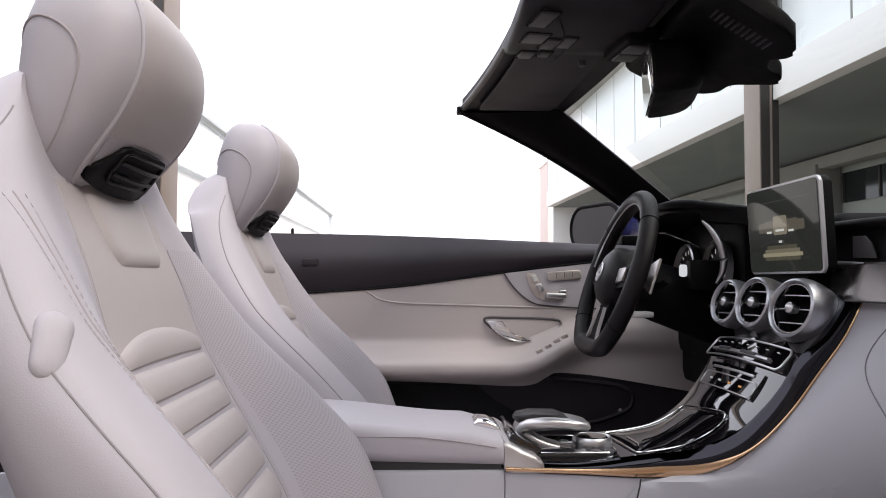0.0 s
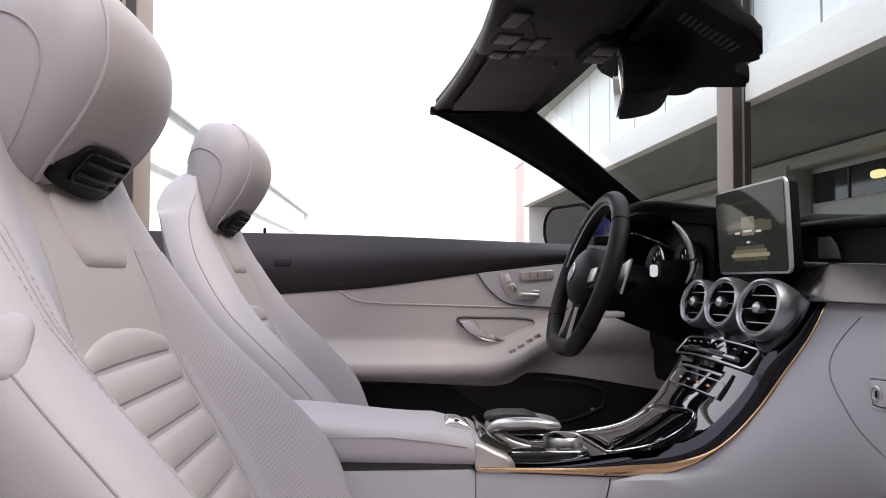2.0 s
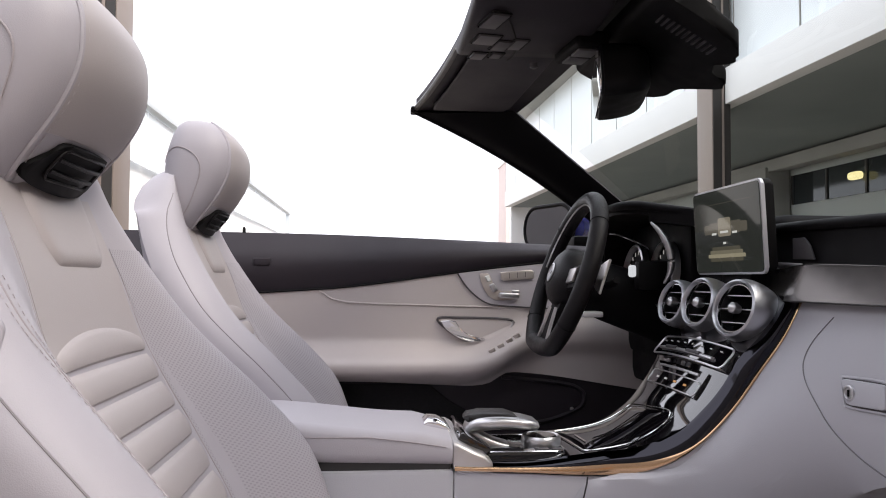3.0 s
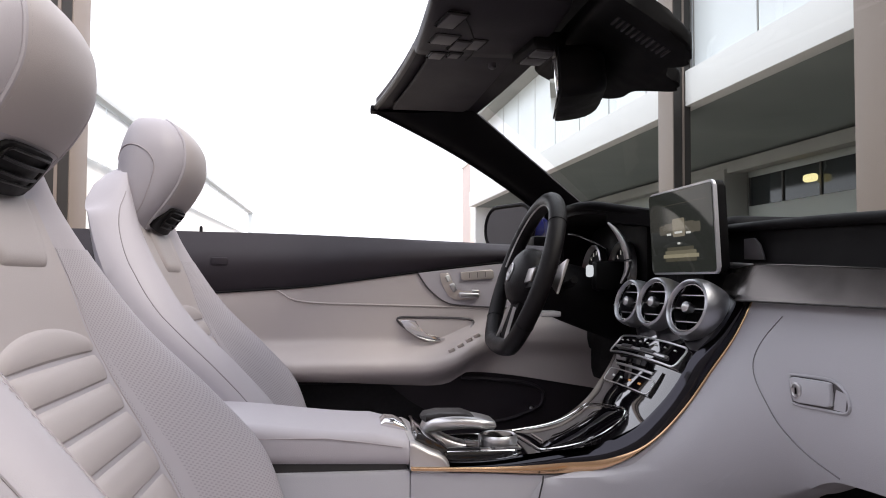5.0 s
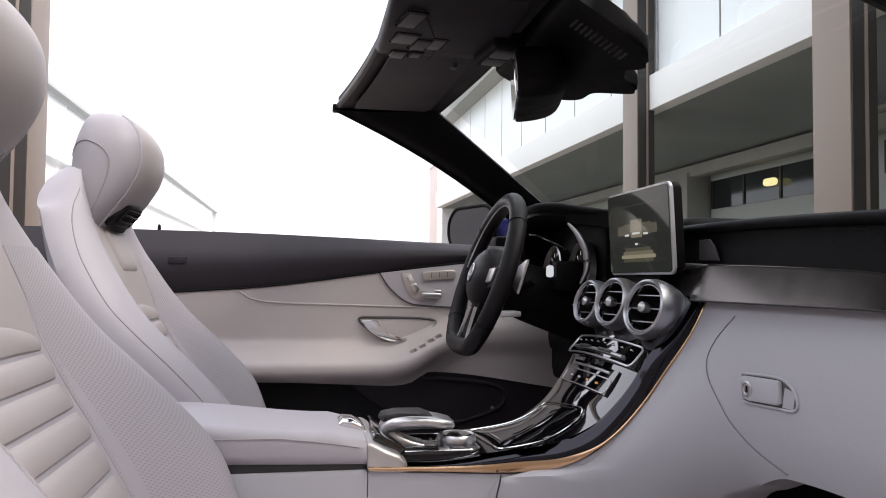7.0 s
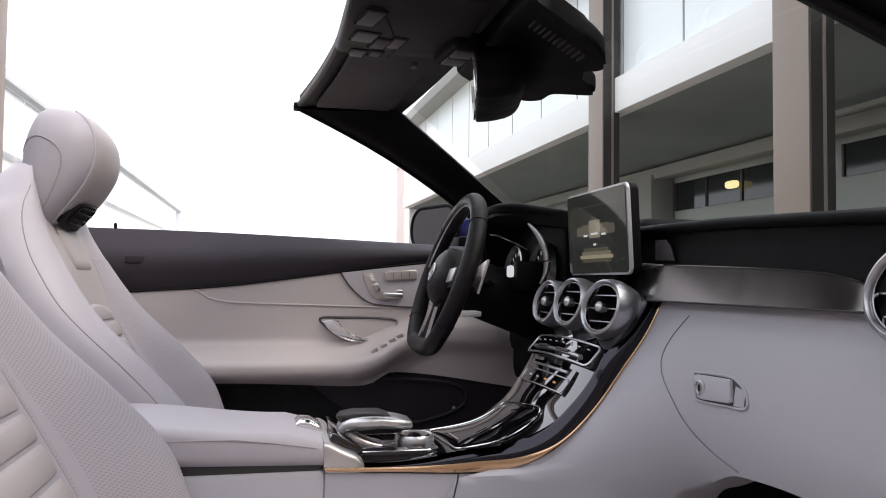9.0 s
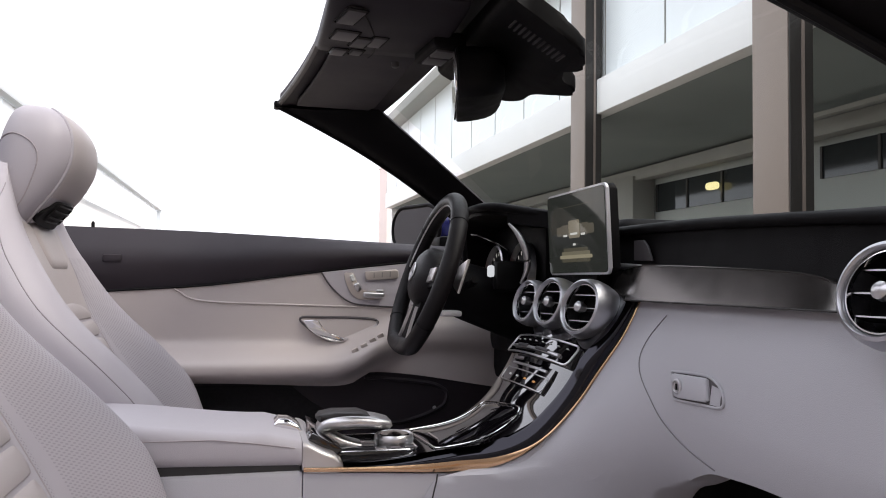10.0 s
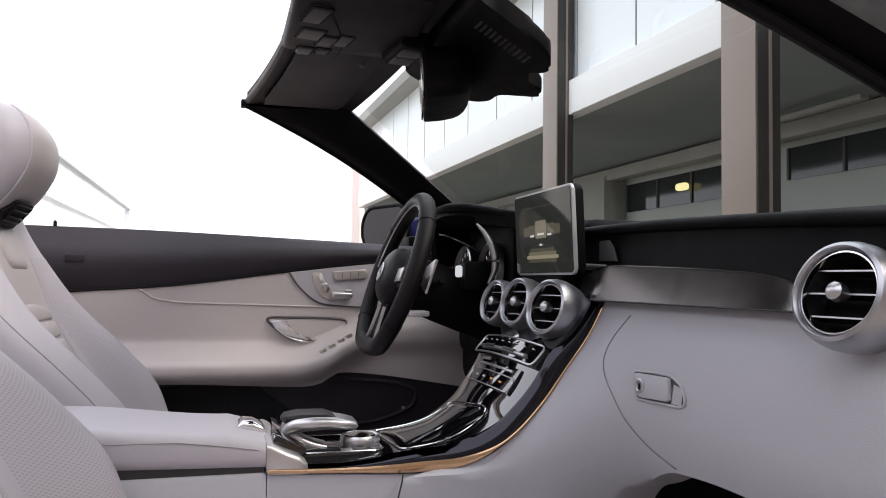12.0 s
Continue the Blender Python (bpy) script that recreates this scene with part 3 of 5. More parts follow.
def driver_door():
    d = thing("driver_door", "closed driver's door, light grey leather below a dark top", "car door")

    def upper(u, v):
        x = -0.55 + 1.75 * u
        z0, z1 = curve_table(D_SPLIT, x), curve_table(D_TOP, x)
        z = z0 + (z1 - z0) * v
        y = 0.702 + 0.012 * math.sin(math.pi * min(1, v * 1.2)) * -1 + 0.03 * v ** 4
        return Vector((x, y, z))
    part("upper_panel", sheet(upper, 50, 10, lambda u, v: upper(u, v) + Vector((0, 0.09, 0))), DOOR_BLACK, d, "dark plum-black door top")

    def lower(u, v):
        x = -0.55 + 1.75 * u
        z0, z1 = curve_table(D_LOW, x), curve_table(D_SPLIT, x)
        z = z0 + (z1 - z0) * v
        return Vector((x, door_y(x, z), z))
    part("lower_panel", sheet(lower, 90, 60, lambda u, v: lower(u, v) + Vector((0, 0.06, 0))), DOOR_GREY, d)
    part("door_pocket", boxm((0.3, 0.735, 0.43), (1.7, 0.06, 0.47), 0.01), DOOR_BLACK, d, "dark lower door trim")
    lip = smooth_path([(0.80, 0.703, 0.655), (0.95, 0.703, 0.640), (1.0, 0.703, 0.622), (1.008, 0.703, 0.600), (0.99, 0.703, 0.575), (0.90, 0.703, 0.545), (0.76, 0.703, 0.535)], 8)
    part("pocket_lip", tube(lip, 0.005, 8, up=(0, 1, 0)), DOOR_BLACK, d)
    part("speaker_cover", prism([(0.30, 0.642), (0.62, 0.640), (0.67, 0.600), (0.74, 0.560), (0.74, 0.50), (0.30, 0.50)], lambda u, v, w: Vector((u, 0.7045 - w, v)), 0.008, 0.003), CARPET, d)
    part("door_reflector", lathe([(0.005, 0.0), (0.0045, 0.003), (0.002, 0.004)], Matrix.Translation((0.978, 0.7045, 0.575)) @ Matrix.Rotation(radians(90), 4, "X"), 16), CHROME, d)
    part("locking_pin", lathe([(0.004, 0), (0.004, 0.018), (0.002, 0.022)], pose(0.165, 0.735, 1.0), 10), BLACK_MATT, d)
    part("pull_tab", boxm((0.215, 0.694, 0.936), (0.04, 0.012, 0.018), 0.004), DOOR_BLACK, d)

    def on_door(u, v, w):
        return Vector((u, 0.701 - w, v))
    # raised field with the seat switches
    field = [(p.x, p.z) for p in smooth_path([(0.690, 0, 0.911), (0.715, 0, 0.875), (0.755, 0, 0.842), (0.80, 0, 0.832), (0.92, 0, 0.825)], 6)] + [(0.97, 0.825), (0.97, 0.942), (0.905, 0.936), (0.80, 0.924)]
    pad = part("switch_panel", prism(field, on_door, 0.006, 0.002), LEATHER, d, "beige panel with seat switches")
    # Grey tube in place of the shadow cast along the panel's curved border.
    part("shadow_outline", tube([on_door(u, v, 0.0045) for u, v in field[:26]], 0.0022, 6, up=(0, 1, 0)), GREY_PL, pad)
    memory = part("memory_buttons", prism([(0.795, 0.914), (0.872, 0.921), (0.878, 0.917), (0.879, 0.901), (0.874, 0.898), (0.803, 0.893), (0.797, 0.897)], lambda u, v, w: on_door(u, v, w + 0.006), 0.007, 0.0025, 3), PALE_BTN, pad, "pale metal memory key bar")
    for k in range(3):
        part("groove", boxm((0.817 + 0.020 * k, 0.6878, 0.9055 + 0.0017 * k), (0.0012, 0.0012, 0.013)), GREY_PL, memory)
    plate = [(p.x, p.z) for p in smooth_path([(0.744, 0, 0.908), (0.757, 0, 0.911), (0.768, 0, 0.908), (0.779, 0, 0.884), (0.793, 0, 0.868), (0.835, 0, 0.866), (0.842, 0, 0.855), (0.82, 0, 0.846), (0.785, 0, 0.846), (0.766, 0, 0.856), (0.752, 0, 0.880)], 4, closed=True)]
    boomerang = part("switch_plate", prism(plate, lambda u, v, w: on_door(u, v, w + 0.006), 0.003, 0.001), PALE_BTN, pad, "curved pale metal switch plate")
    part("headrest_switch", boxm((0.764, 0.689, 0.898), (0.010, 0.010, 0.016), 0.003, 3, rot=Matrix.Rotation(radians(-22), 3, "Y")), WHITE_BTN, boomerang)
    part("backrest_switch", boxm((0.777, 0.688, 0.876), (0.014, 0.014, 0.022), 0.005, 3, rot=Matrix.Rotation(radians(-28), 3, "Y")), CHROME, boomerang, "satin metal seat switch")
    part("cushion_switch", boxm((0.816, 0.687, 0.857), (0.052, 0.014, 0.015), 0.0068, 4, rot=Matrix.Rotation(radians(2), 3, "Y")), CHROME, boomerang, "satin metal seat switch")
    part("cushion_tip", boxm((0.832, 0.6855, 0.867), (0.018, 0.010, 0.008), 0.0036, 3), CHROME, boomerang)
    # pull handle in its bowl
    bowl = [(p.x, p.z) for p in smooth_path([(0.641, 0, 0.800), (0.70, 0, 0.802), (0.79, 0, 0.800), (0.828, 0, 0.793), (0.815, 0, 0.770), (0.775, 0, 0.742), (0.745, 0, 0.738), (0.70, 0, 0.750), (0.665, 0, 0.772)], 6, closed=True)]
    bw = part("handle_bowl", prism(bowl, on_door, 0.004, 0.0015), DOOR_GREY, d)
    # Dark grey tube paints the shadow line round the bowl's edge.
    part("shadow_rim", tube([on_door(u, v, 0.004) for u, v in bowl], 0.0030, 8, closed=True, up=(0, 1, 0)), GREY_PL, bw)
    part("rim", tube([on_door(u * 0.985 + 0.011, v * 0.985 + 0.0117, 0.0065) for u, v in bowl[18:50]], 0.0024, 8, up=(0, 1, 0)), CHROME, bw, "bright chrome lower rim")
    blade = [(0.647, 0.794), (0.664, 0.7955), (0.684, 0.794), (0.690, 0.780), (0.699, 0.769), (0.714, 0.760), (0.735, 0.754), (0.757, 0.751), (0.756, 0.746), (0.735, 0.745), (0.712, 0.748), (0.692, 0.755), (0.672, 0.766), (0.656, 0.779)]
    part("lever", prism(blade, lambda u, v, w: on_door(u, v, 0.006 + w + 0.014 * math.sin(math.pi * min(1.0, max(0.0, (u - 0.64) / 0.13)))), 0.006, 0.0022, 3), BRIGHT, bw, "polished chrome door lever")
    # window switches on the armrest
    for x, z in ((0.765, 0.727), (0.787, 0.738), (0.809, 0.750), (0.829, 0.760)):
        part("window_switch", boxm((x, door_y(x, z) - 0.002, z), (0.016, 0.014, 0.010), 0.003, rot=Matrix.Rotation(radians(-28), 3, "Y")), PALE_BTN, d)
    crease = [(p.x, door_y(p.x, p.z) + 0.0010, p.z) for p in smooth_path([(0.35, 0, 0.868), (0.366, 0, 0.858), (0.39, 0, 0.845), (0.453, 0, 0.837), (0.617, 0, 0.832), (0.76, 0, 0.828), (0.86, 0, 0.825)], 8)]
    part("crease", tube(crease, 0.0042, 8, flat=0.6), DOOR_GREY, d)
    edge = [(p.x, 0.699, curve_table(D_SPLIT, p.x)) for p in smooth_path([(-0.5, 0, 0), (0.3, 0, 0), (0.8, 0, 0), (1.18, 0, 0)], 10)]
    part("split_groove", tube(edge, 0.003, 6), BLACK_MATT, d)
    return d


# ---- centre console ----
PAD_BLACK = mat("dark_touchpad_plastic", (0.012, 0.010, 0.010), 0.4, spec=0.2, var=0.3, scale=120)
AMBER = glow("amber_key_light", (1.0, 0.5, 0.2), 0.25)
PROFILE = [(0.60, 0.640), (0.70, 0.637), (0.78, 0.645), (0.86, 0.660), (0.915, 0.690), (0.945, 0.722), (0.968, 0.755), (0.988, 0.792), (1.022, 0.83), (1.06, 0.88)]
EDGE = [(0.60, 0.628), (0.70, 0.624), (0.80, 0.619), (0.86, 0.624), (0.905, 0.644), (0.945, 0.674), (0.985, 0.718), (1.02, 0.767), (1.058, 0.822), (1.085, 0.875)]


CROWN = 0.55
# The warm orange reflection is put into this metal's own colour.
EDGE_METAL = mat("metal_orange_reflection", (0.62, 0.41, 0.25), 0.2, metal=1.0, var=0.04)
SIDE_METAL = mat("smoked_polished_metal", (0.038, 0.037, 0.043), 0.07, metal=1.0, var=0.04)


def console():
    c = thing("center_console", "light grey console with gloss black panel and silver trim", "car console")
    top, edge = smooth_path([(x, 0, z) for x, z in PROFILE], 6), smooth_path([(x, 0, z) for x, z in EDGE], 6)

    def half(i):
        return 0.088 + 0.055 * sstep(0.80, 1.02, top[i].x)

    n = len(top) - 1

    def crowned(i, y):
        d = (top[min(i + 1, n)] - top[max(i - 1, 0)]).normalized()
        amount = CROWN * y * y * sstep(0.76, 0.88, top[i].x)
        return Vector((top[i].x + d.z * amount, y, top[i].z - d.x * amount))
    rings = []
    for i in range(n + 1):
        h = half(i)
        row = [crowned(i, -h + 2 * h * k / 16) for k in range(17)]
        rings.append(row)
    bm = loft(rings, cap=False, closed=False)
    part("gloss_panel", bm, PIANO, c, "gloss black lacquered panel")
    for side in (-1, 1):
        def strip(u, v, side=side):
            i = u * n
            a = min(n - 1, int(i))
            f = i - a
            tp, ep = crowned(a, half(a)).lerp(crowned(a + 1, half(a + 1)), f), edge[a].lerp(edge[a + 1], f)
            h = half(a) + (half(a + 1) - half(a)) * f
            p = tp.lerp(ep, v)
            p.y = side * (h + 0.014 * (1 - (1 - v) ** 4))
            return p
        # Band coloured as an orange reflection, narrower where the strip rises.
        def foot(u, v, side=side, strip=strip):
            v0 = 0.50 + 0.38 * sstep(0.25, 0.55, u)
            p = strip(u, v0 + (1 - v0) * v)
            return p + Vector((0, side * (0.0025 + 0.001 * math.sin(math.pi * v)), 0))
        part("edge_trim", sheet(foot, 54, 4, lambda u, v, s=foot, side=side: s(u, v) - Vector((0, side * 0.008, 0))), EDGE_METAL, c, "thin metal edge coloured with a warm reflection")
        part("side_strip", sheet(strip, 54, 8, lambda u, v, s=strip, side=side: s(u, v) - Vector((0, side * 0.02, 0.004))), SIDE_METAL, c, "smoked polished metal flank strip")

        def wall(u, v, side=side):
            i = u * n
            a = min(n - 1, int(i))
            ep = edge[a].lerp(edge[a + 1], i - a)
            h = half(a) + (half(a + 1) - half(a)) * (i - a) + 0.012
            p = Vector((ep.x, side * (h - 0.03 * v * sstep(0.80, 0.95, ep.x)), ep.z - 0.003 + (0.30 - ep.z) * v))
            return p
        part("side_panel", sheet(wall, 54, 12, lambda u, v, s=wall, side=side: s(u, v) - Vector((0, side * 0.03, 0))), SOFT_GREY, c)
    # rear body and armrest
    part("rear_body", boxm((0.25, 0, 0.463), (0.70, 0.20, 0.33), 0.006), SOFT_GREY, c)
    part("gap", boxm((0.25, 0, 0.636), (0.69, 0.188, 0.03)), GAP, c)
    arm = []
    for i in range(25):
        x = 0.0 + 0.598 * i / 24
        z1 = 0.700 - 0.020 * sstep(0.3, 0.55, x) - 0.012 * sstep(0.545, 0.598, x)
        z0 = 0.649 - 0.016 * (x / 0.6)
        ring = []
        for u, v in rounded(0.204, z1 - z0, 0.016):
            ring.append(Vector((x, u, (z0 + z1) / 2 + v)))
        arm.append(ring)
    lid = part("armrest", loft(arm), LEATHER, c, "light grey padded leather armrest")
    for side in (-1, 1):
        part("seam", tube([(x, side * 0.1020, 0.680 - 0.010 * x - 0.014 * sstep(0.48, 0.6, x)) for x in [0.05 + 0.0538 * k for k in range(11)]], 0.0009, 6), SEAM, lid)
    # satin silver end cap that wraps the armrest's front
    cap = []
    for x, z1, z0, w in ((0.5985, 0.668, 0.628, 0.102), (0.604, 0.667, 0.623, 0.1035), (0.625, 0.656, 0.622, 0.1035), (0.643, 0.649, 0.622, 0.1035), (0.654, 0.638, 0.622, 0.102), (0.656, 0.632, 0.624, 0.10)):
        cap.append([Vector((x, u, (z0 + z1) / 2 + v)) for u, v in rounded(2 * w, z1 - z0, min(0.008, (z1 - z0) / 2.2))])
    part("end_cap", loft(cap), ALU, c, "satin silver armrest end cap")
    part("cap_inlay", boxm((0.63, 0, 0.655), (0.05, 0.15, 0.02), 0.004, rot=Matrix.Rotation(radians(28), 3, "Y")), PIANO, c)
    rb = []
    for x, z, h in ((0.562, 0.676, 0.004), (0.568, 0.678, 0.008), (0.582, 0.676, 0.009), (0.596, 0.671, 0.007), (0.602, 0.667, 0.003)):
        rb.append([Vector((x, u + 0.005, z + v)) for u, v in rounded(0.05, 2 * h, h * 0.9)])
    part("release_button", loft(rb), BRIGHT, c, "polished silver release button")

    # chrome loop round the storage lid
    corners = ((0.779, 0.066, 0.006), (0.792, -0.083, 0.010), (0.931, -0.080, 0.030), (0.914, 0.080, 0.008))
    flat_loop = []
    for k, (cx, cy, cr) in enumerate(corners):
        here, before, after = Vector((cx, cy)), Vector(corners[k - 1][:2]), Vector(corners[(k + 1) % 4][:2])
        p0, p1 = here + (before - here).normalized() * cr, here + (after - here).normalized() * cr
        flat_loop += [p0 * (1 - t) ** 2 + here * 2 * t * (1 - t) + p1 * t * t for t in (0, 0.2, 0.4, 0.6, 0.8, 1)]
        nxt = after + (here - after).normalized() * corners[(k + 1) % 4][2]
        flat_loop += [p1.lerp(nxt, q / 10) for q in range(1, 10)]

    def skin(x, y, lift):
        """A point over the gloss panel, lifted along its normal."""
        i = min(range(n + 1), key=lambda q: abs(top[q].x - x))
        a = i if top[i].x <= x or i == 0 else i - 1
        f = min(1.0, max(0.0, (x - top[a].x) / max(1e-6, top[a + 1].x - top[a].x)))
        q = crowned(a, y).lerp(crowned(a + 1, y), f)
        d = (top[a + 1] - top[a]).normalized()
        return q + Vector((-d.z, 0, d.x)) * lift

    def lid_top(u, v):
        x0, x1 = 0.783 + 0.009 * (1 - v), 0.926 - 0.016 * v
        x, y = x0 + (x1 - x0) * u, -0.079 + 0.150 * v
        bulge = 0.0035 * (max(0.0, math.sin(math.pi * u) * math.sin(math.pi * v)) ** 0.5)
        return skin(x, y, 0.0008 + bulge)
    part("storage_lid", sheet(lid_top, 24, 20), PIANO, c, "bulging gloss black storage lid")
    loop = [skin(p.x, p.y, 0.0022) for p in flat_loop]
    part("lid_rim", tube(loop, 0.0012, 6, closed=True), BRIGHT, c, "thin chrome rim round the storage lid")
    part("lid_pull", tube([skin(0.803, 0.012, 0.004), skin(0.806, -0.04, 0.004)], 0.0014, 6), BRIGHT, c)
    # controller: plinth, chrome outline, hand rest and turning knob
    part("plinth", prism(rounded(0.135, 0.128, 0.02), lambda u, v, w: Vector((0.705 + u, -0.004 + v, 0.636 + w)), 0.008, 0.003), PIANO, c)
    outline = [(0.705 + u, -0.004 + v, 0.6445) for u, v in rounded(0.130, 0.122, 0.018)]
    part("plinth_rim", tube(outline, 0.0013, 6, closed=True), BRIGHT, c)
    hook = []
    for p in smooth_path([(0.690, 0, 0.641), (0.668, 0, 0.646), (0.648, 0, 0.655), (0.634, 0, 0.667), (0.646, 0, 0.677), (0.680, 0, 0.680), (0.712, 0, 0.678), (0.736, 0, 0.674)], 6):
        hook.append(p)
    rings = []
    for k, p in enumerate(hook):
        t = k / (len(hook) - 1)
        dvec = (hook[min(k + 1, len(hook) - 1)] - hook[max(k - 1, 0)]).normalized()
        nrm = Vector((-dvec.z, 0, dvec.x))
        th = 0.006 + 0.004 * math.sin(math.pi * t) - (0.006 if k == len(hook) - 1 else 0)
        wd = 0.040 + 0.030 * sstep(0.3, 0.7, t) - 0.014 * sstep(0.85, 1, t)
        rings.append([p + Vector((0, u - 0.006, 0)) + nrm * v for u, v in rounded(wd, 2 * th, th * 0.9)])
    rest = part("hand_rest", loft(rings), CHROME, c, "sweeping satin chrome touchpad rest")
    pad = []
    for x, w, h in ((0.624, 0.02, 0.002), (0.630, 0.05, 0.006), (0.65, 0.066, 0.009), (0.69, 0.070, 0.008), (0.72, 0.058, 0.005), (0.735, 0.04, 0.002)):
        zc = 0.684 - 0.25 * max(0, x - 0.69)
        pad.append([Vector((x, u + 0.004, zc + v)) for u, v in rounded(w, 2 * h, h * 0.95)])
    part("touchpad", loft(pad), PAD_BLACK, rest, "dark grey touchpad")
    part("knob", lathe([(0.024, 0.000), (0.0295, 0.001), (0.0305, 0.008), (0.0295, 0.014), (0.0275, 0.016), (0.025, 0.0145), (0.0245, 0.014)], pose(0.742, -0.014, 0.643), 40), CHROME, c, "ribbed satin chrome turning knob")
    part("knob_cap", lathe([(0.0245, 0.0), (0.022, 0.002)], pose(0.742, -0.014, 0.6572), 32), PIANO, c)
    for k in range(3):
        part("button", boxm((0.715 + 0.022 * k, -0.056, 0.6455), (0.016, 0.012, 0.003), 0.001), GREY_PL if k else CHROME, c)
    # seam where the rear side meets the front side
    part("panel_seam", tube([(0.787, -0.1145, 0.619), (0.786, -0.1145, 0.61), (0.779, -0.1145, 0.58), (0.77, -0.1145, 0.50)], 0.0012, 6), GAP, c)
    # climate bar on the stack
    stack = Matrix.Translation((0.982, 0, 0.788)) @ Matrix.Rotation(radians(42), 4, "Y")

    def on_stack(u, v, w):
        return stack @ Vector((-w + CROWN * u * u, u, v))
    def long(pts, k=8):
        """The same outline with its long runs cut up, so that it can bend."""
        out = []
        for (a0, b0), (a1, b1) in zip(pts, pts[1:] + pts[:1]):
            m = k if math.hypot(a1 - a0, b1 - b0) > 0.05 else 1
            out += [(a0 + (a1 - a0) * q / m, b0 + (b1 - b0) * q / m) for q in range(m)]
        return out
    frame_line = long(rounded(0.262, 0.036, 0.010))
    bar = part("climate_bar", sheet(lambda u, v: on_stack(-0.13 + 0.26 * u, -0.016 + 0.032 * v, 0.0035), 24, 3, lambda u, v: on_stack(-0.13 + 0.26 * u, -0.016 + 0.032 * v, -0.01)), PIANO, c, "climate control bar with chrome rim")
    part("rim", tube([on_stack(u, v, 0.0035) for u, v in frame_line], 0.0017, 6, closed=True), CHROME, bar)
    part("rocker", tube([on_stack(-0.10 + 0.20 * q / 12, -0.007, 0.005) for q in range(13)], 0.0038, 8, flat=0.7), CHROME, bar)
    for q in (-1, 1):
        part("rocker_cap", tube([on_stack(q * (0.02 + 0.045 * t), -0.0065, 0.0075) for t in (0, 0.5, 1)], 0.003, 8), DARK_GREY, bar)
    for k in range(8):
        part("key_mark", boxm(on_stack(-0.105 + 0.030 * k, 0.008, 0.0042), (0.0012, 0.007, 0.0016), rot=Matrix.Rotation(radians(42), 3, "Y")), WHITE_BTN, bar)
    low = Matrix.Translation((0.959, 0, 0.743)) @ Matrix.Rotation(radians(35), 4, "Y")

    def on_low(u, v, w):
        return low @ Vector((-w + CROWN * u * u, u, v))
    dp = part("disc_slot_panel", sheet(lambda u, v: on_low(-0.096 + 0.192 * u, -0.020 + 0.042 * v, 0.003), 20, 3, lambda u, v: on_low(-0.096 + 0.192 * u, -0.020 + 0.042 * v, -0.022)), PIANO, c, "gloss black key panel with disc slot")
    part("rim", tube([on_low(u, v - 0.007, 0.0032) for u, v in long(rounded(0.188, 0.024, 0.008))], 0.0011, 6, closed=True), CHROME, dp)
    part("slot", tube([on_low(-0.075 + 0.15 * q / 10, 0.015, 0.003) for q in range(11)], 0.0024, 6), CHROME, dp)
    for k in range(4):
        part("key_mark", boxm(on_low(-0.055 + 0.036 * k, -0.007, 0.0036), (0.0012, 0.008, 0.003), rot=Matrix.Rotation(radians(35), 3, "Y")), AMBER if k < 2 else WHITE_BTN, dp)
    return c


# ---- dashboard ----
EDGE_X = [(0.40, 0.72), (0.55, 0.76)] + [(z, x) for x, z in EDGE[2:]]
D_FLOOR = [(-0.72, 0.665), (-0.56, 0.676), (-0.47, 0.678), (-0.40, 0.674), (-0.36, 0.668), (-0.306, 0.643), (-0.251, 0.605), (-0.22, 0.55), (-0.19, 0.45), (-0.12, 0.40)]
EDGE_SOFT = [(0.40, 0.72), (0.55, 0.79), (0.62, 0.865), (0.68, 0.940), (0.75, 1.0), (0.822, 1.056), (0.875, 1.085)]
TRIM_TOP = [(-0.588, 0.871), (-0.578, 0.882), (-0.555, 0.893), (-0.53, 0.900), (-0.50, 0.905), (-0.40, 0.911), (-0.186, 0.919), (-0.06, 0.922)]


def dash_root(z):
    """Where the console's flank begins at that height: x and y."""
    e = curve_table(EDGE_X, z)
    return e, -(0.088 + 0.055 * sstep(0.80, 1.03, e) + 0.0135)


def dash_x(y, z):
    v = (z - 0.60) / 0.27
    face = 1.040 + 0.040 * max(0.0, (v - 0.45) / 0.55) ** 2 + 0.22 * max(0.0, 0.5 - v) ** 2
    e = dash_root(z)[0]
    soft = curve_table(EDGE_SOFT, z)
    t = min(1.0, max(0.0, (-(0.1015 + 0.055 * sstep(0.80, 1.03, soft)) - y) / 0.20))
    k = sstep(0.0, 0.25, t)
    e = e * (1 - k) + soft * k
    return e + (face - e) * (1 - (1 - t) ** 2.0)


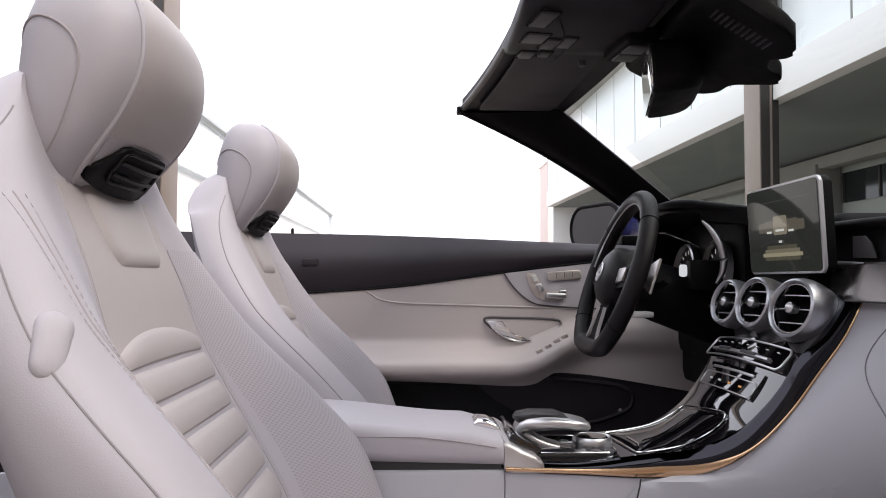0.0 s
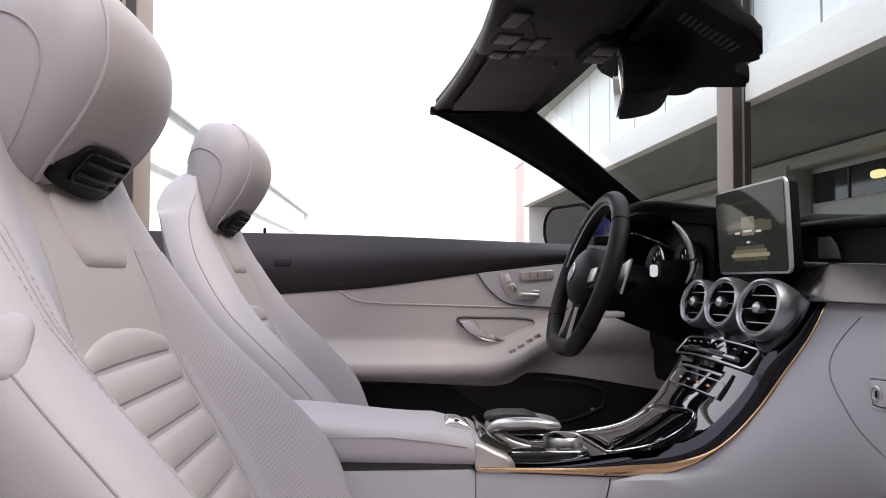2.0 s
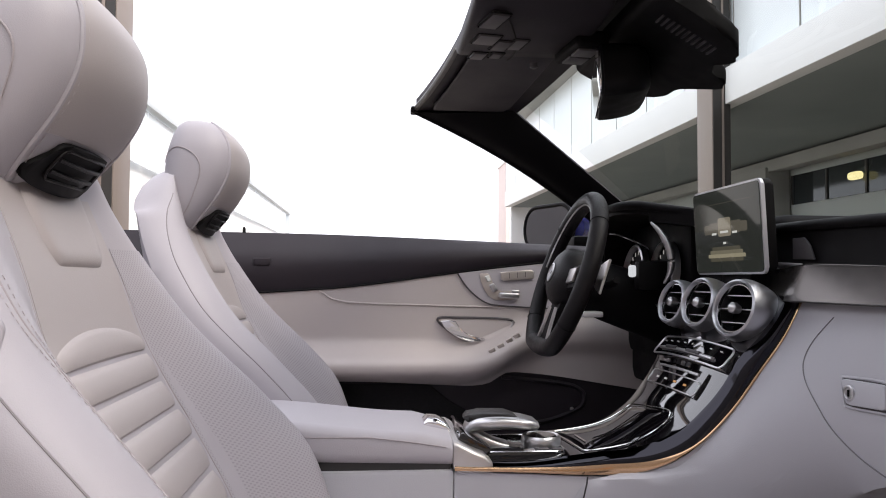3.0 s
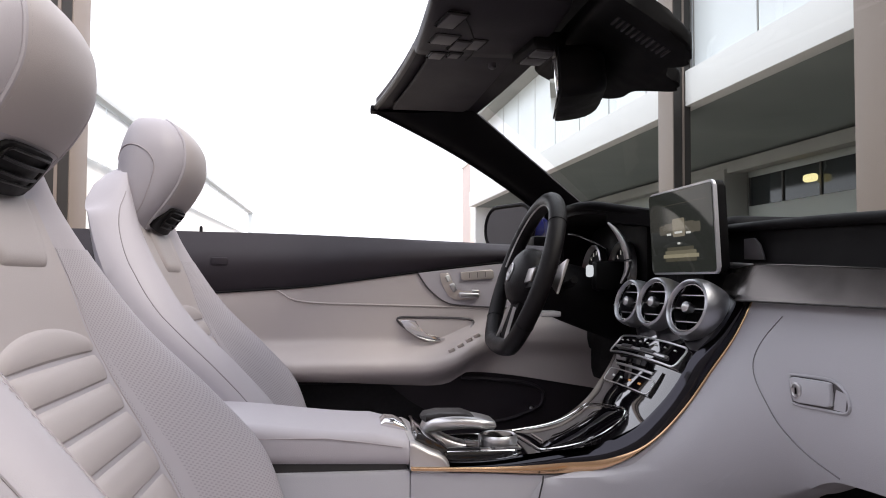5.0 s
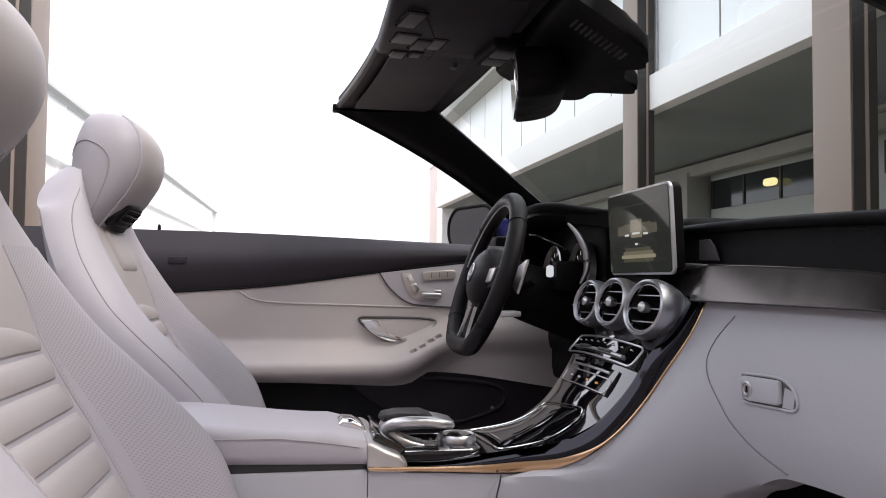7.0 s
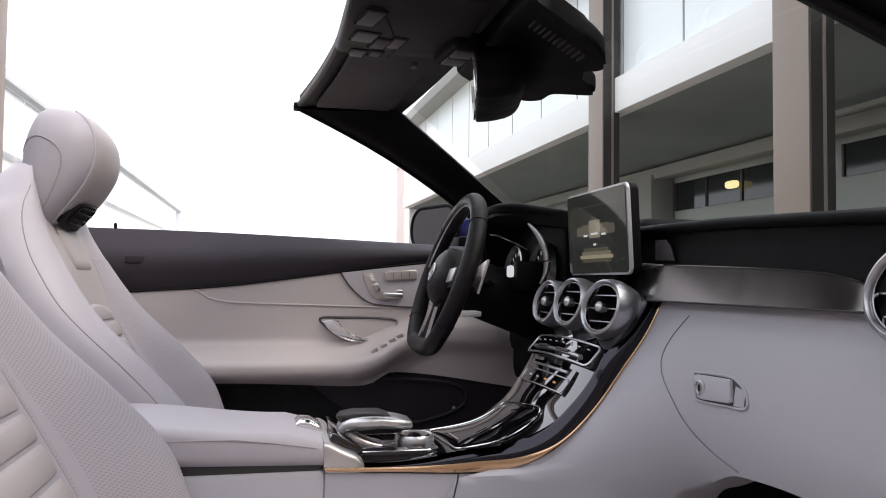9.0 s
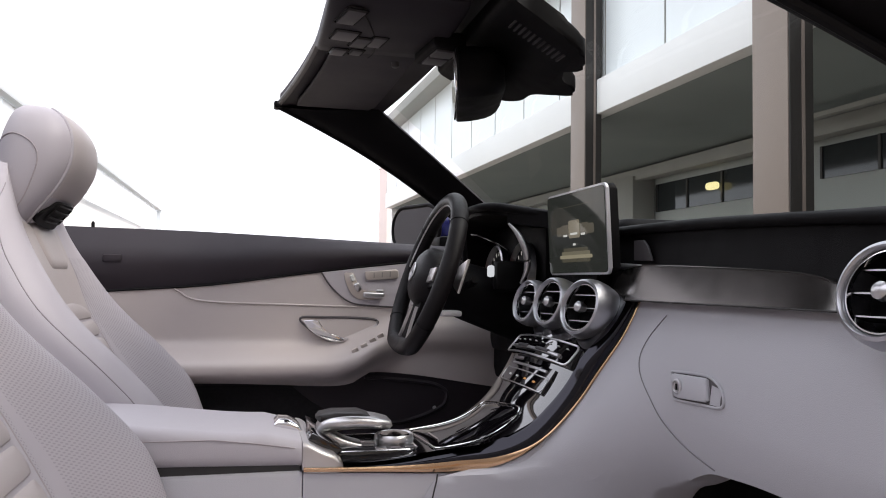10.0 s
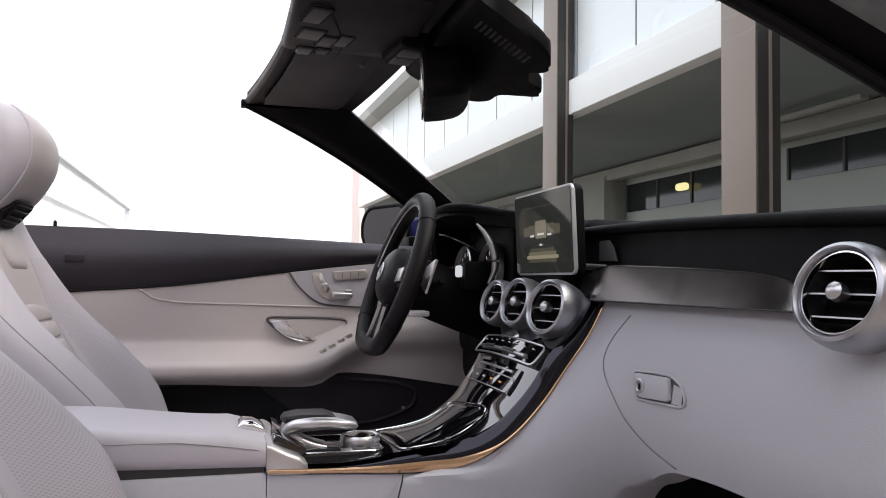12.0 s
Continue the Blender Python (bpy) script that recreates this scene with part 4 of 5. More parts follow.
def dashboard():
    d = thing("dashboard", "two-tone dashboard, black above and light grey below", "dashboard")

    def lower(u, v):
        z0 = curve_table(D_FLOOR, -0.72 + 0.60 * u)
        z = z0 + (0.868 - z0) * v
        y = -0.72 + (0.72 + dash_root(z)[1]) * u
        return Vector((dash_x(y, z), y, z))
    part("lower_panel", sheet(lower, 80, 40, lambda u, v: lower(u, v) + Vector((0.06, 0, 0))), SOFT_GREY, d, sharp=60)

    def upper(u, v):
        y = -0.74 + 1.48 * u
        k = sstep(0.0, 0.35, v)
        return Vector((1.088 + 0.02 * k + 0.26 * max(0, v - 0.3), y, 0.866 + 0.106 * k + 0.03 * max(0, v - 0.3) + 0.008 - 0.028 * (y / 0.74) ** 2 * k))
    part("upper_panel", sheet(upper, 40, 24, lambda u, v: upper(u, v) + Vector((0.1, 0, -0.05))), BLACK_SOFT, d, "black soft dashboard top")
    part("edge_roll", tube([(1.103, y, 0.9765 - 0.028 * (y / 0.74) ** 2) for y in [-0.72 + 0.03 * k for k in range(32)]], 0.008, 10), BLACK_SOFT, d)

    def trim(u, v):
        y = -0.588 + 0.528 * u
        top = curve_table(TRIM_TOP, y) - 0.869
        return Vector((1.062 + 0.018 * v + 0.02 * sstep(0.8, 1, u), y, 0.869 + top * v))
    part("trim_panel", sheet(trim, 40, 6, lambda u, v: trim(u, v) + Vector((0.03, 0, 0))), TRIM, d, "satin grey decorative strip")
    part("trim_edge", tube([trim(k / 30, 1.0) for k in range(31)], 0.0012, 6), TRIM, d)
    part("trim_blade", tube([trim(0.80 + 0.2 * k / 8, 1.0) + Vector((-0.002, 0, -0.003 * k / 8)) for k in range(9)], lambda t: 0.001 + 0.005 * t, 8), CHROME, d, "bright tapering metal blade")
    part("side_grille", prism([(-0.118, 0.928), (-0.172, 0.926), (-0.160, 0.948), (-0.146, 0.958), (-0.118, 0.958)], lambda u, v, w: Vector((1.095 - w, u, v)), 0.004, 0.0015), DARK_GREY, d, "dark grey corner cover")
    part("trim_gap", tube([trim(k / 30, 0.0) - Vector((0.001, 0, 0.001)) for k in range(31)], 0.0013, 6), GAP, d)
    # glove box
    cut = [(dash_x(p.y, p.z) - 0.0006, p.y, p.z) for p in smooth_path([(0, -0.25, 0.85), (0, -0.23, 0.822), (0, -0.226, 0.797), (0, -0.239, 0.774), (0, -0.272, 0.743), (0, -0.302, 0.714), (0, -0.338, 0.692), (0, -0.39, 0.677)], 8)]
    part("glove_box_gap", tube(cut, 0.0008, 6), STITCH_GAP, d)

    def on_dash(u, v, w):
        y, z = -0.360 - u, 0.767 + v
        return Vector((dash_x(y, z) - w, y, z))
    out = [(p.x, p.z) for p in smooth_path([(-0.052, 0, 0.012), (-0.046, 0, 0.0155), (0.016, 0, 0.018), (0.040, 0, 0.013), (0.054, 0, 0.004), (0.060, 0, -0.008), (0.052, 0, -0.0145), (0.020, 0, -0.016), (-0.034, 0, -0.018), (-0.043, 0, -0.012)], 5, closed=True)]
    gl = part("glove_box_latch", prism(out, on_dash, 0.0008), GREY_PL, d, "recessed grey latch bowl")
    part("rim", tube([on_dash(u, v, 0.001) for u, v in out], 0.0018, 6, closed=True), SOFT_GREY, gl)
    part("bowl", sheet(lambda u, v: on_dash(0.034 + 0.020 * u, -0.013 + 0.022 * v - 0.003 * u * v, 0.0013), 6, 6), SOFT_GREY, gl)
    part("lever", prism([(-0.048, 0.0115), (-0.044, 0.0135), (0.020, 0.0155), (0.026, 0.0145), (0.030, 0.004), (0.033, -0.009), (0.029, -0.0115), (-0.026, -0.0145), (-0.033, -0.0135), (-0.038, -0.008)], on_dash, 0.006, 0.002), SOFT_GREY, gl)
    turn = Matrix.Rotation(radians(-90), 4, "Y")
    part("lock", lathe([(0.0098, 0), (0.0098, 0.0025), (0.0085, 0.0034), (0.0072, 0.0034), (0.0066, 0.0022)], Matrix.Translation(on_dash(-0.029, -0.001, 0.005)) @ turn, 28), CHROME, gl, "satin metal lock barrel")
    part("key_slot", boxm(on_dash(-0.029, -0.001, 0.0078), (0.0016, 0.0018, 0.008), 0.0006), BLACK_MATT, gl)
    # driver's side
    part("driver_side", boxm((1.22, 0.41, 0.80), (0.22, 0.56, 0.16), 0.03), BLACK_SOFT, d)
    part("knee_panel", boxm((1.20, 0.42, 0.70), (0.16, 0.54, 0.10), 0.03), BLACK_SOFT, d)
    kick = prism([(1.06, 0.77), (1.14, 0.72), (1.17, 0.620), (1.06, 0.627)], lambda u, v, w: Vector((u + 0.1, 0.6975 + w, v)), 0.05, 0.002)
    part("side_kick_panel", kick, DOOR_GREY, d)
    # instrument hood and dials
    rings = []
    for i in range(11):
        t = i / 10
        x = 0.985 + 0.22 * t
        ring = []
        for k in range(25):
            a = radians(58) + radians(122) * k / 24
            ring.append(Vector((x + 0.03 * math.cos(a) ** 2 + 0.06 * max(0, math.cos(a)), 0.375 - 0.185 * math.copysign(abs(math.cos(a)) ** 0.7, math.cos(a)), 0.93 + (0.118 - 0.035 * t) * max(0.0, math.sin(a)) ** 0.6)))
        for k in range(24, -1, -1):
            p = ring[k]
            ring.append(Vector((p.x, 0.375 + (p.y - 0.375) * 0.92, 0.93 + (p.z - 0.93) * 0.88 - 0.002)))
        rings.append(ring)
    part("instrument_hood", loft(rings), BLACK_SOFT, d, "black hood over the instruments")
    part("hood_roll", tube(smooth_path([(1.14, 0.03, 0.995), (1.09, 0.13, 1.012)], 4) + rings[0][1:25], 0.009, 10, up=(1, 0, 0)), BLACK_SOFT, d)
    def shoulder(u, v):
        a = rings[round(u * 10)][1]
        b = Vector((a.x + 0.10 - 0.06 * u, 0.02, 0.992))
        return a.lerp(b, v) + Vector((0, 0, 0.006 * math.sin(math.pi * v)))
    part("hood_shoulder", sheet(shoulder, 10, 10, lambda u, v: shoulder(u, v) - Vector((0, 0, 0.03))), BLACK_SOFT, d)
    part("center_shelf", boxm((1.20, 0.10, 0.955), (0.20, 0.32, 0.09), 0.03, 3), BLACK_SOFT, d)
    part("instrument_panel", boxm((1.10, 0.375, 0.92), (0.05, 0.34, 0.19), 0.01), BLACK_MATT, d)
    for y in (0.298, 0.465):
        m = Matrix.Translation((1.062, y, 0.908)) @ Matrix.Rotation(radians(-84), 4, "Y")
        dial = part("dial", lathe([(0.058, -0.004), (0.058, 0.0)], m, 40), BLACK_MATT, d)
        part("dial_rim", lathe([(0.062, 0.012), (0.066, 0.010), (0.067, -0.004), (0.060, -0.004)], m, 48, closed=True), CHROME, dial)
        for k in range(13):
            a = radians(-125 + 250 * k / 12)
            tk = boxm((0, 0, 0), (0.009, 0.002, 0.0008))
            part("tick", tk, TICK, dial).matrix_basis = m @ Matrix.Rotation(a, 4, "Z") @ Matrix.Translation((0.048, 0, 0.001))
        part("dial_face", lathe([(0.026, 0.0005), (0.025, 0.0012)], m, 32), NEEDLE, dial, "dim red lit dial centre")
    arc = smooth_path([(1.015, 0.250, 1.008), (1.032, 0.238, 0.985), (1.045, 0.228, 0.95), (1.045, 0.228, 0.915), (1.035, 0.235, 0.89)], 8)
    part("chrome_arch", tube(arc, lambda t: 0.002 + 0.0055 * math.sin(math.pi * t), 10), CHROME, d, "bright chrome arch beside the dials")
    arc2 = smooth_path([(0.985, 0.41, 0.995), (0.995, 0.38, 0.99), (1.015, 0.34, 0.975), (1.035, 0.31, 0.958)], 8)
    part("chrome_arch", tube(arc2, 0.002, 6), BRIGHT, d)
    part("button_panel", boxm((1.035, 0.282, 0.905), (0.08, 0.034, 0.06), 0.012), BLACK_MATT, d)
    part("start_button", boxm((0.99, 0.285, 0.914), (0.012, 0.022, 0.024), 0.006), BACKLIT, d, "pale backlit button")
    return d


BACKLIT = glow("backlit_button_white", (0.92, 0.95, 1.0), 0.35)
TICK = glow("dial_marks", (0.9, 0.85, 0.8), 0.2)
NEEDLE = glow("dial_red", (0.5, 0.05, 0.06), 0.06)


def round_vent(p, r, yaw=0.0, tilt=15.0):
    v = thing("air_vent", "round air vent with satin chrome ring and black louvres", "air vent", p, "round air vents")
    base = Matrix.Rotation(radians(yaw), 4, "Z") @ Matrix.Rotation(radians(tilt), 4, "Y")
    m = base @ Matrix.Rotation(radians(-90), 4, "Y")
    part("ring", lathe([(r * 0.80, 0.002), (r * 0.82, 0.008), (r * 0.86, 0.010), (r * 0.93, 0.008), (r * 1.0, -0.002), (r * 1.02, -0.012), (r * 0.99, -0.026), (r * 0.92, -0.040), (r * 0.80, -0.040)], m, 56, closed=True), VENT_RING, v)
    part("inner_ring", lathe([(r * 0.74, 0.000), (r * 0.755, 0.0045), (r * 0.785, 0.0045), (r * 0.80, 0.000)], m, 56, closed=True), BRIGHT, v)
    part("cup", lathe([(r * 0.80, -0.030), (r * 0.80, -0.028)], m, 40), BLACK_MATT, v)
    for k in (-1, 0, 1):
        h = 0.44 * r * k
        w = math.sqrt(max(0.0, (0.76 * r) ** 2 - h * h))
        lv = part("louvre", boxm((0, 0, 0), (0.018, 2 * w, 0.0020)), BLACK_MATT, v)
        lv.matrix_basis = base @ Matrix.Translation((0.012, 0, h))
        e = part("edge", boxm((0, 0, 0), (0.0015, 2 * w, 0.0014)), CHROME, lv)
        e.matrix_basis = Matrix.Translation((-0.0095, 0, 0))
    part("knob", lathe([(0.001, 0.013), (0.005, 0.0125), (0.0078, 0.010), (0.0085, 0.003), (0.006, -0.004), (0.002, -0.006)], m, 24), CHROME, v)
    return v


# ---- steering wheel ----
def steering_wheel():
    w = thing("steering_wheel", "black leather multifunction steering wheel with silver spokes", "steering wheel", (0.875, 0.365, 0.902))
    m = Matrix.Rotation(radians(-71), 4, "Y")       # local z is the column's axis, towards the driver; local x is up
    R = 0.167
    pts = []
    for k in range(96):
        a = 2 * math.pi * k / 96
        y, x = R * math.cos(a), R * math.sin(a)
        if x < -R * 0.86:
            x = -R * 0.86 + (x + R * 0.86) * 0.3
        pts.append(m @ Vector((x, y, 0)))
    rim = part("rim", tube(pts, 0.0175, 16, closed=True, up=m @ Vector((0, 0, 1))), WHEEL, w)
    ins = []
    for k in range(96):
        a = 2 * math.pi * k / 96
        y, x = (R - 0.013) * math.cos(a), (R - 0.013) * math.sin(a)
        if x < -R * 0.80:
            x = -R * 0.80 + (x + R * 0.80) * 0.3
        ins.append(m @ Vector((x, y, 0.010)))
    part("inlay", tube(ins[2:47], 0.0022, 6), CHROME, rim, "thin silver inlay")

    def on(u, v, wv):
        return m @ Vector((v, u, wv))
    dome = lathe([(0.066, -0.025), (0.068, -0.010), (0.066, 0.004), (0.058, 0.016), (0.044, 0.0245), (0.024, 0.029), (0.004, 0.030)], m @ Matrix.Diagonal((0.93, 1.0, 1.0, 1.0)), 48)
    part("hub", dome, WHEEL, w, "black leather airbag cover")
    part("badge", lathe([(0.019, 0.0), (0.0205, 0.003), (0.018, 0.004), (0.017, 0.002)], m @ Matrix.Translation((0, 0, 0.028)), 32), CHROME, w, "plain round chrome badge")
    for s in (-1, 1):
        sp = [(0.045, 0.020), (0.10, 0.022), (0.156, 0.030), (0.158, -0.020), (0.10, -0.022), (0.045, -0.030)]
        spoke = part("spoke", prism([(s * u, v) for u, v in sp], lambda u, v, wv: on(u, v, wv - 0.012), 0.016, 0.004), BLACK_MATT, w)
        part("switch_plate", prism([(s * u, v) for u, v in ((0.060, 0.014), (0.108, 0.016), (0.104, -0.012), (0.062, -0.016))], lambda u, v, wv: on(u, v, wv + 0.003), 0.007, 0.0025), ALU, spoke, "satin chrome switch plate")
        pd = [(0.075, 0.035), (0.13, 0.05), (0.135, -0.02), (0.08, -0.005)]
        part("shift_paddle", prism([(s * u, v) for u, v in pd], lambda u, v, wv: on(u, v, wv - 0.045), 0.006, 0.002), ALU, w, "silver shift paddle")
    web = [(-0.034, -0.050), (0.034, -0.050), (0.034, -0.148), (-0.034, -0.148)]
    part("lower_spoke", prism(web, lambda u, v, wv: on(u, v, wv - 0.014), 0.014, 0.004), BLACK_MATT, w)
    for sd in (-1, 1):
        arm = smooth_path([(sd * 0.026, -0.066, 0), (sd * 0.029, -0.090, 0), (sd * 0.034, -0.118, 0), (sd * 0.044, -0.146, 0)], 6)
        part("spoke_trim", loft([[on(q.x + du, q.y, 0.001 + dw) for du, dw in ((-0.006, 0), (0.006, 0), (0.005, 0.0045), (-0.005, 0.0045))] for q in arm]), CHROME, w, "satin chrome lower spoke trim")
    part("spoke_foot", prism([(-0.044, -0.134), (0.044, -0.134), (0.048, -0.148), (-0.048, -0.148)], lambda u, v, wv: on(u, v, wv + 0.001), 0.005, 0.002), CHROME, w, "satin chrome lower spoke trim")
    for a in (40, 140, 215, 325):
        q, ca, sa = [], math.cos(radians(a)), math.sin(radians(a))
        for k in range(24):
            b = 2 * math.pi * k / 24
            r2, h2 = R + 0.0179 * math.cos(b), 0.0179 * math.sin(b)
            q.append(m @ Vector((r2 * sa, r2 * ca, h2)))
        part("rim_seam", tube(q, 0.0008, 6, closed=True), BLACK_MATT, rim)
    part("column", lathe([(0.045, -0.02), (0.055, -0.05), (0.060, -0.10), (0.065, -0.24)], m, 32), BLACK_SOFT, w)
    for s, v in ((1, 0.01), (-1, 0.01), (1, -0.035)):
        st = [m @ Vector((v, s * 0.05, -0.075)), m @ Vector((v, s * 0.10, -0.070)), m @ Vector((v + 0.005, s * 0.15, -0.060))]
        part("stalk", tube(smooth_path(st, 6), 0.007, 10), BLACK_MATT, w)
    tip = m @ Vector((-0.035, -0.10, -0.07)) + Vector((-0.03, 0, -0.0155))
    part("stalk_tip", boxm(tip, (0.040, 0.045, 0.011), 0.004), SILVER, w)
    return w


# ---- screen, mirror and windscreen frame ----
def display():
    d = thing("display_screen", "free-standing tablet display with silver rim, lit menu", "car display", (1.050, 0.007, 0.977))
    m = Matrix.Rotation(radians(-3), 4, "Y")

    def pl(u, v, w):
        return m @ Vector((w, u, v))
    part("housing", prism(rounded(0.236, 0.140, 0.010), lambda u, v, w: pl(u, v, w + 0.004), 0.016, 0.005), BLACK_MATT, d)
    part("bezel", prism(rounded(0.238, 0.142, 0.010), pl, 0.006, 0.0025), SILVER, d, "satin silver rim")
    sc = part("screen", prism(rounded(0.231, 0.135, 0.007), lambda u, v, w: pl(u, v, w - 0.0015), 0.003), SCREEN, d, "dark glossy lit screen")
    cards = ((0.0, 0.006, 0.044, 0.030, CARD), (0.038, 0.005, 0.034, 0.019, CARD_DIM), (-0.038, 0.005, 0.034, 0.019, CARD_DIM), (0.064, 0.004, 0.022, 0.016, CARD_DIM), (-0.064, 0.004, 0.022, 0.016, CARD_DIM))
    for k, (u0, v0, cw, ch, cm) in enumerate(cards):
        part("menu_card", prism(rounded(cw, ch, 0.004), lambda u, v, w, u0=u0, v0=v0, k=k: pl(u + u0, v + v0, w - 0.0022 - (0.0006 if k == 0 else 0.0)), 0.0006), cm, sc)
    for u0, v0, bw in ((0.0, -0.002, 0.028), (0.036, -0.004, 0.016), (-0.036, -0.004, 0.016), (0.0, -0.020, 0.010)):
        part("text_bar", prism(rounded(bw, 0.0035, 0.001), lambda u, v, w, u0=u0, v0=v0: pl(u + u0, v + v0, w - 0.0034), 0.0004), BAR, sc)
    for k, (h, mm) in enumerate(((-0.0285, FLOOR_DIM), (-0.0345, FLOOR_MID), (-0.0405, FLOOR_GLOW), (-0.0465, FLOOR_DIM))):
        part("light_band", prism(rounded(0.130 - 0.016 * abs(k - 2), 0.0060, 0.002), lambda u, v, w, h=h: pl(u, v + h, w - 0.0019), 0.0004), mm, sc)
    part("menu_line", prism(rounded(0.16, 0.0008, 0.0003), lambda u, v, w: pl(u - 0.02, v + 0.045, w - 0.0019), 0.0003), CARD_DIM, sc)
    part("foot", boxm((0.03, 0, -0.075), (0.03, 0.10, 0.03), 0.006), BLACK_MATT, d)
    return d


SILVER = mat("silver_satin_paint", (0.66, 0.65, 0.68), 0.32, metal=0.5, var=0.02)
SCREEN = glow("screen_glow", (0.33, 0.36, 0.31), 0.03)
CARD = glow("menu_card_glow", (0.42, 0.37, 0.28), 0.22)
CARD_DIM = glow("menu_card_dim", (0.40, 0.36, 0.28), 0.11)
BAR = glow("menu_bar_glow", (0.9, 0.9, 0.85), 0.3)
FLOOR_GLOW = glow("menu_floor_glow", (0.72, 0.64, 0.44), 0.17)
FLOOR_DIM = glow("menu_floor_dim", (0.68, 0.62, 0.44), 0.05)
FLOOR_MID = glow("menu_floor_mid", (0.70, 0.63, 0.44), 0.10)


def screen_z(x, y):
    """Height of the windscreen over (x, y)."""
    k = 1 - (y / 0.72) ** 2
    v = (x - 0.80 - 0.05 * k) / (0.46 + 0.10 * k)
    return 1.295 + 0.01 * k - 0.325 * v


def windscreen():
    f = thing("windscreen_frame", "black windscreen frame with raked pillars and header", "windscreen frame")
    for s in (1, -1):
        rings = []
        for i in range(17):
            t = i / 16
            ax, bx = 0.58 + 0.50 * t, 0.80 + 0.44 * t
            za, zb = 1.279 - 0.262 * t + 0.022 * math.sin(math.pi * t), 1.285 - 0.30 * t
            y = s * (0.56 + 0.16 * t)
            a, b = Vector((ax, y, za)), Vector((bx, y - s * 0.014, zb))
            n1 = Vector((0.0, s * 0.05, 0.025))
            rings.append([a, a.lerp(b, 0.3) + Vector((0, -s * 0.008, -0.006)), a.lerp(b, 0.7) + Vector((0, -s * 0.010, -0.006)), b, b + n1 * 0.6, a.lerp(b, 0.5) + n1 * 1.1, a + n1 * 0.7])
        part("pillar", loft(rings), BLACK_SOFT, f, sharp=60)
        seal = [Vector((0.575 + 0.50 * t, s * (0.566 + 0.16 * t), 1.281 - 0.262 * t + 0.022 * math.sin(math.pi * t))) for t in [k / 12 for k in range(13)]]
        part("seal", tube(seal, 0.006, 8), BLACK_MATT, f)
        part("corner_lug", boxm((0.575, s * 0.572, 1.285), (0.02, 0.03, 0.016), 0.004), BLACK_MATT, f)

    def header(u, v):
        y = -0.57 + 1.14 * u
        k = 1 - (y / 0.57) ** 2
        x0, x1 = 0.578 + 0.058 * k, 0.81 + 0.05 * k
        return Vector((x0 + (x1 - x0) * v, y, 1.281 + 0.022 * k + 0.008 * math.sin(math.pi * v)))
    part("header", sheet(header, 40, 10, lambda u, v: header(u, v) + Vector((0, 0, 0.03))), HEADLINER, f)
    part("header_seal", tube([header(k / 40, 0.0) + Vector((-0.002, 0, 0.006)) for k in range(41)], 0.007, 8), SEAL, f)

    def pane(u, v):
        y = (-1 + 2 * u) * (0.54 + 0.17 * v)
        k = 1 - (y / 0.72) ** 2
        return Vector((0.80 + 0.05 * k + (0.46 + 0.10 * k) * v, y, 1.297 + 0.01 * k - 0.325 * v))
    g = part("glass", sheet(pane, 24, 16), GLASS, f, "clear laminated windscreen")
    g.visible_shadow = False
    # sun visors
    for s in (1, -1):
        vis = []
        for i in range(13):
            t = i / 12
            y = s * (0.125 + 0.395 * t)
            k = 1 - (y / 0.57) ** 2
            e = 0.006 if i in (0, 12) else 0.0
            xa, xb = 0.598 + 0.058 * k + e, 0.775 + 0.03 * k - e
            z = 1.274 + 0.022 * k
            th = 0.005 if i in (0, 12) else 0.010
            vis.append([Vector(((xa + xb) / 2 + u, y, z + v)) for u, v in rounded(xb - xa, th, th * 0.45, 3)])
        part("sun_visor", loft(vis), VISOR, f, "dark folded sun visor")
    # overhead console with its switches
    oh = []
    for y, h in ((-0.16, 0.002), (-0.14, 0.008), (-0.06, 0.012), (0.05, 0.012), (0.095, 0.008), (0.11, 0.002)):
        oh.append([Vector((0.72 + u, y, 1.298 - h + v)) for u, v in rounded(0.20, 0.02 + h, 0.009, 3)])
    con = part("overhead_console", loft(oh), HEADLINER, f, "black overhead switch console")
    part("console_line", tube([(p.x, p.y, 1.2695) for p in smooth_path([(0.668, -0.125, 0), (0.690, -0.060, 0), (0.708, 0.010, 0), (0.712, 0.060, 0), (0.708, 0.095, 0)], 6)], 0.0012, 6), BLACK_MATT, con)
    for x, y, a, b2, turn, mm in ((0.655, -0.100, 0.026, 0.060, 12, DARK_GREY), (0.656, -0.014, 0.034, 0.044, 10, SWITCH), (0.684, 0.014, 0.024, 0.046, 10, DARK_GREY), (0.709, 0.006, 0.020, 0.048, 8, SWITCH), (0.655, 0.073, 0.022, 0.034, 8, SWITCH), (0.684, 0.068, 0.018, 0.026, 8, DARK_GREY)):
        rot = Matrix.Rotation(radians(turn), 3, "Z")
        key = part("switch", boxm((x, y, 1.2708), (a, b2, 0.008), 0.002, rot=rot), mm, con)
        part("bezel", tube([Vector((x, y, 1.2698)) + rot @ Vector((u, v, 0)) for u, v in rounded(a + 0.006, b2 + 0.006, 0.004)], 0.0012, 6, closed=True), BLACK_MATT, key)
    hold = part("button_block", boxm((0.812, 0.010, 1.268), (0.052, 0.110, 0.026), 0.007, 3, rot=Matrix.Rotation(radians(6), 3, "Z")), BLACK_SOFT, f, "black block with two grey keys")
    for y in (-0.012, 0.030):
        part("key", boxm((0.812 - 0.1 * y, y, 1.2545), (0.034, 0.036, 0.006), 0.002, rot=Matrix.Rotation(radians(6), 3, "Z")), SWITCH, hold)
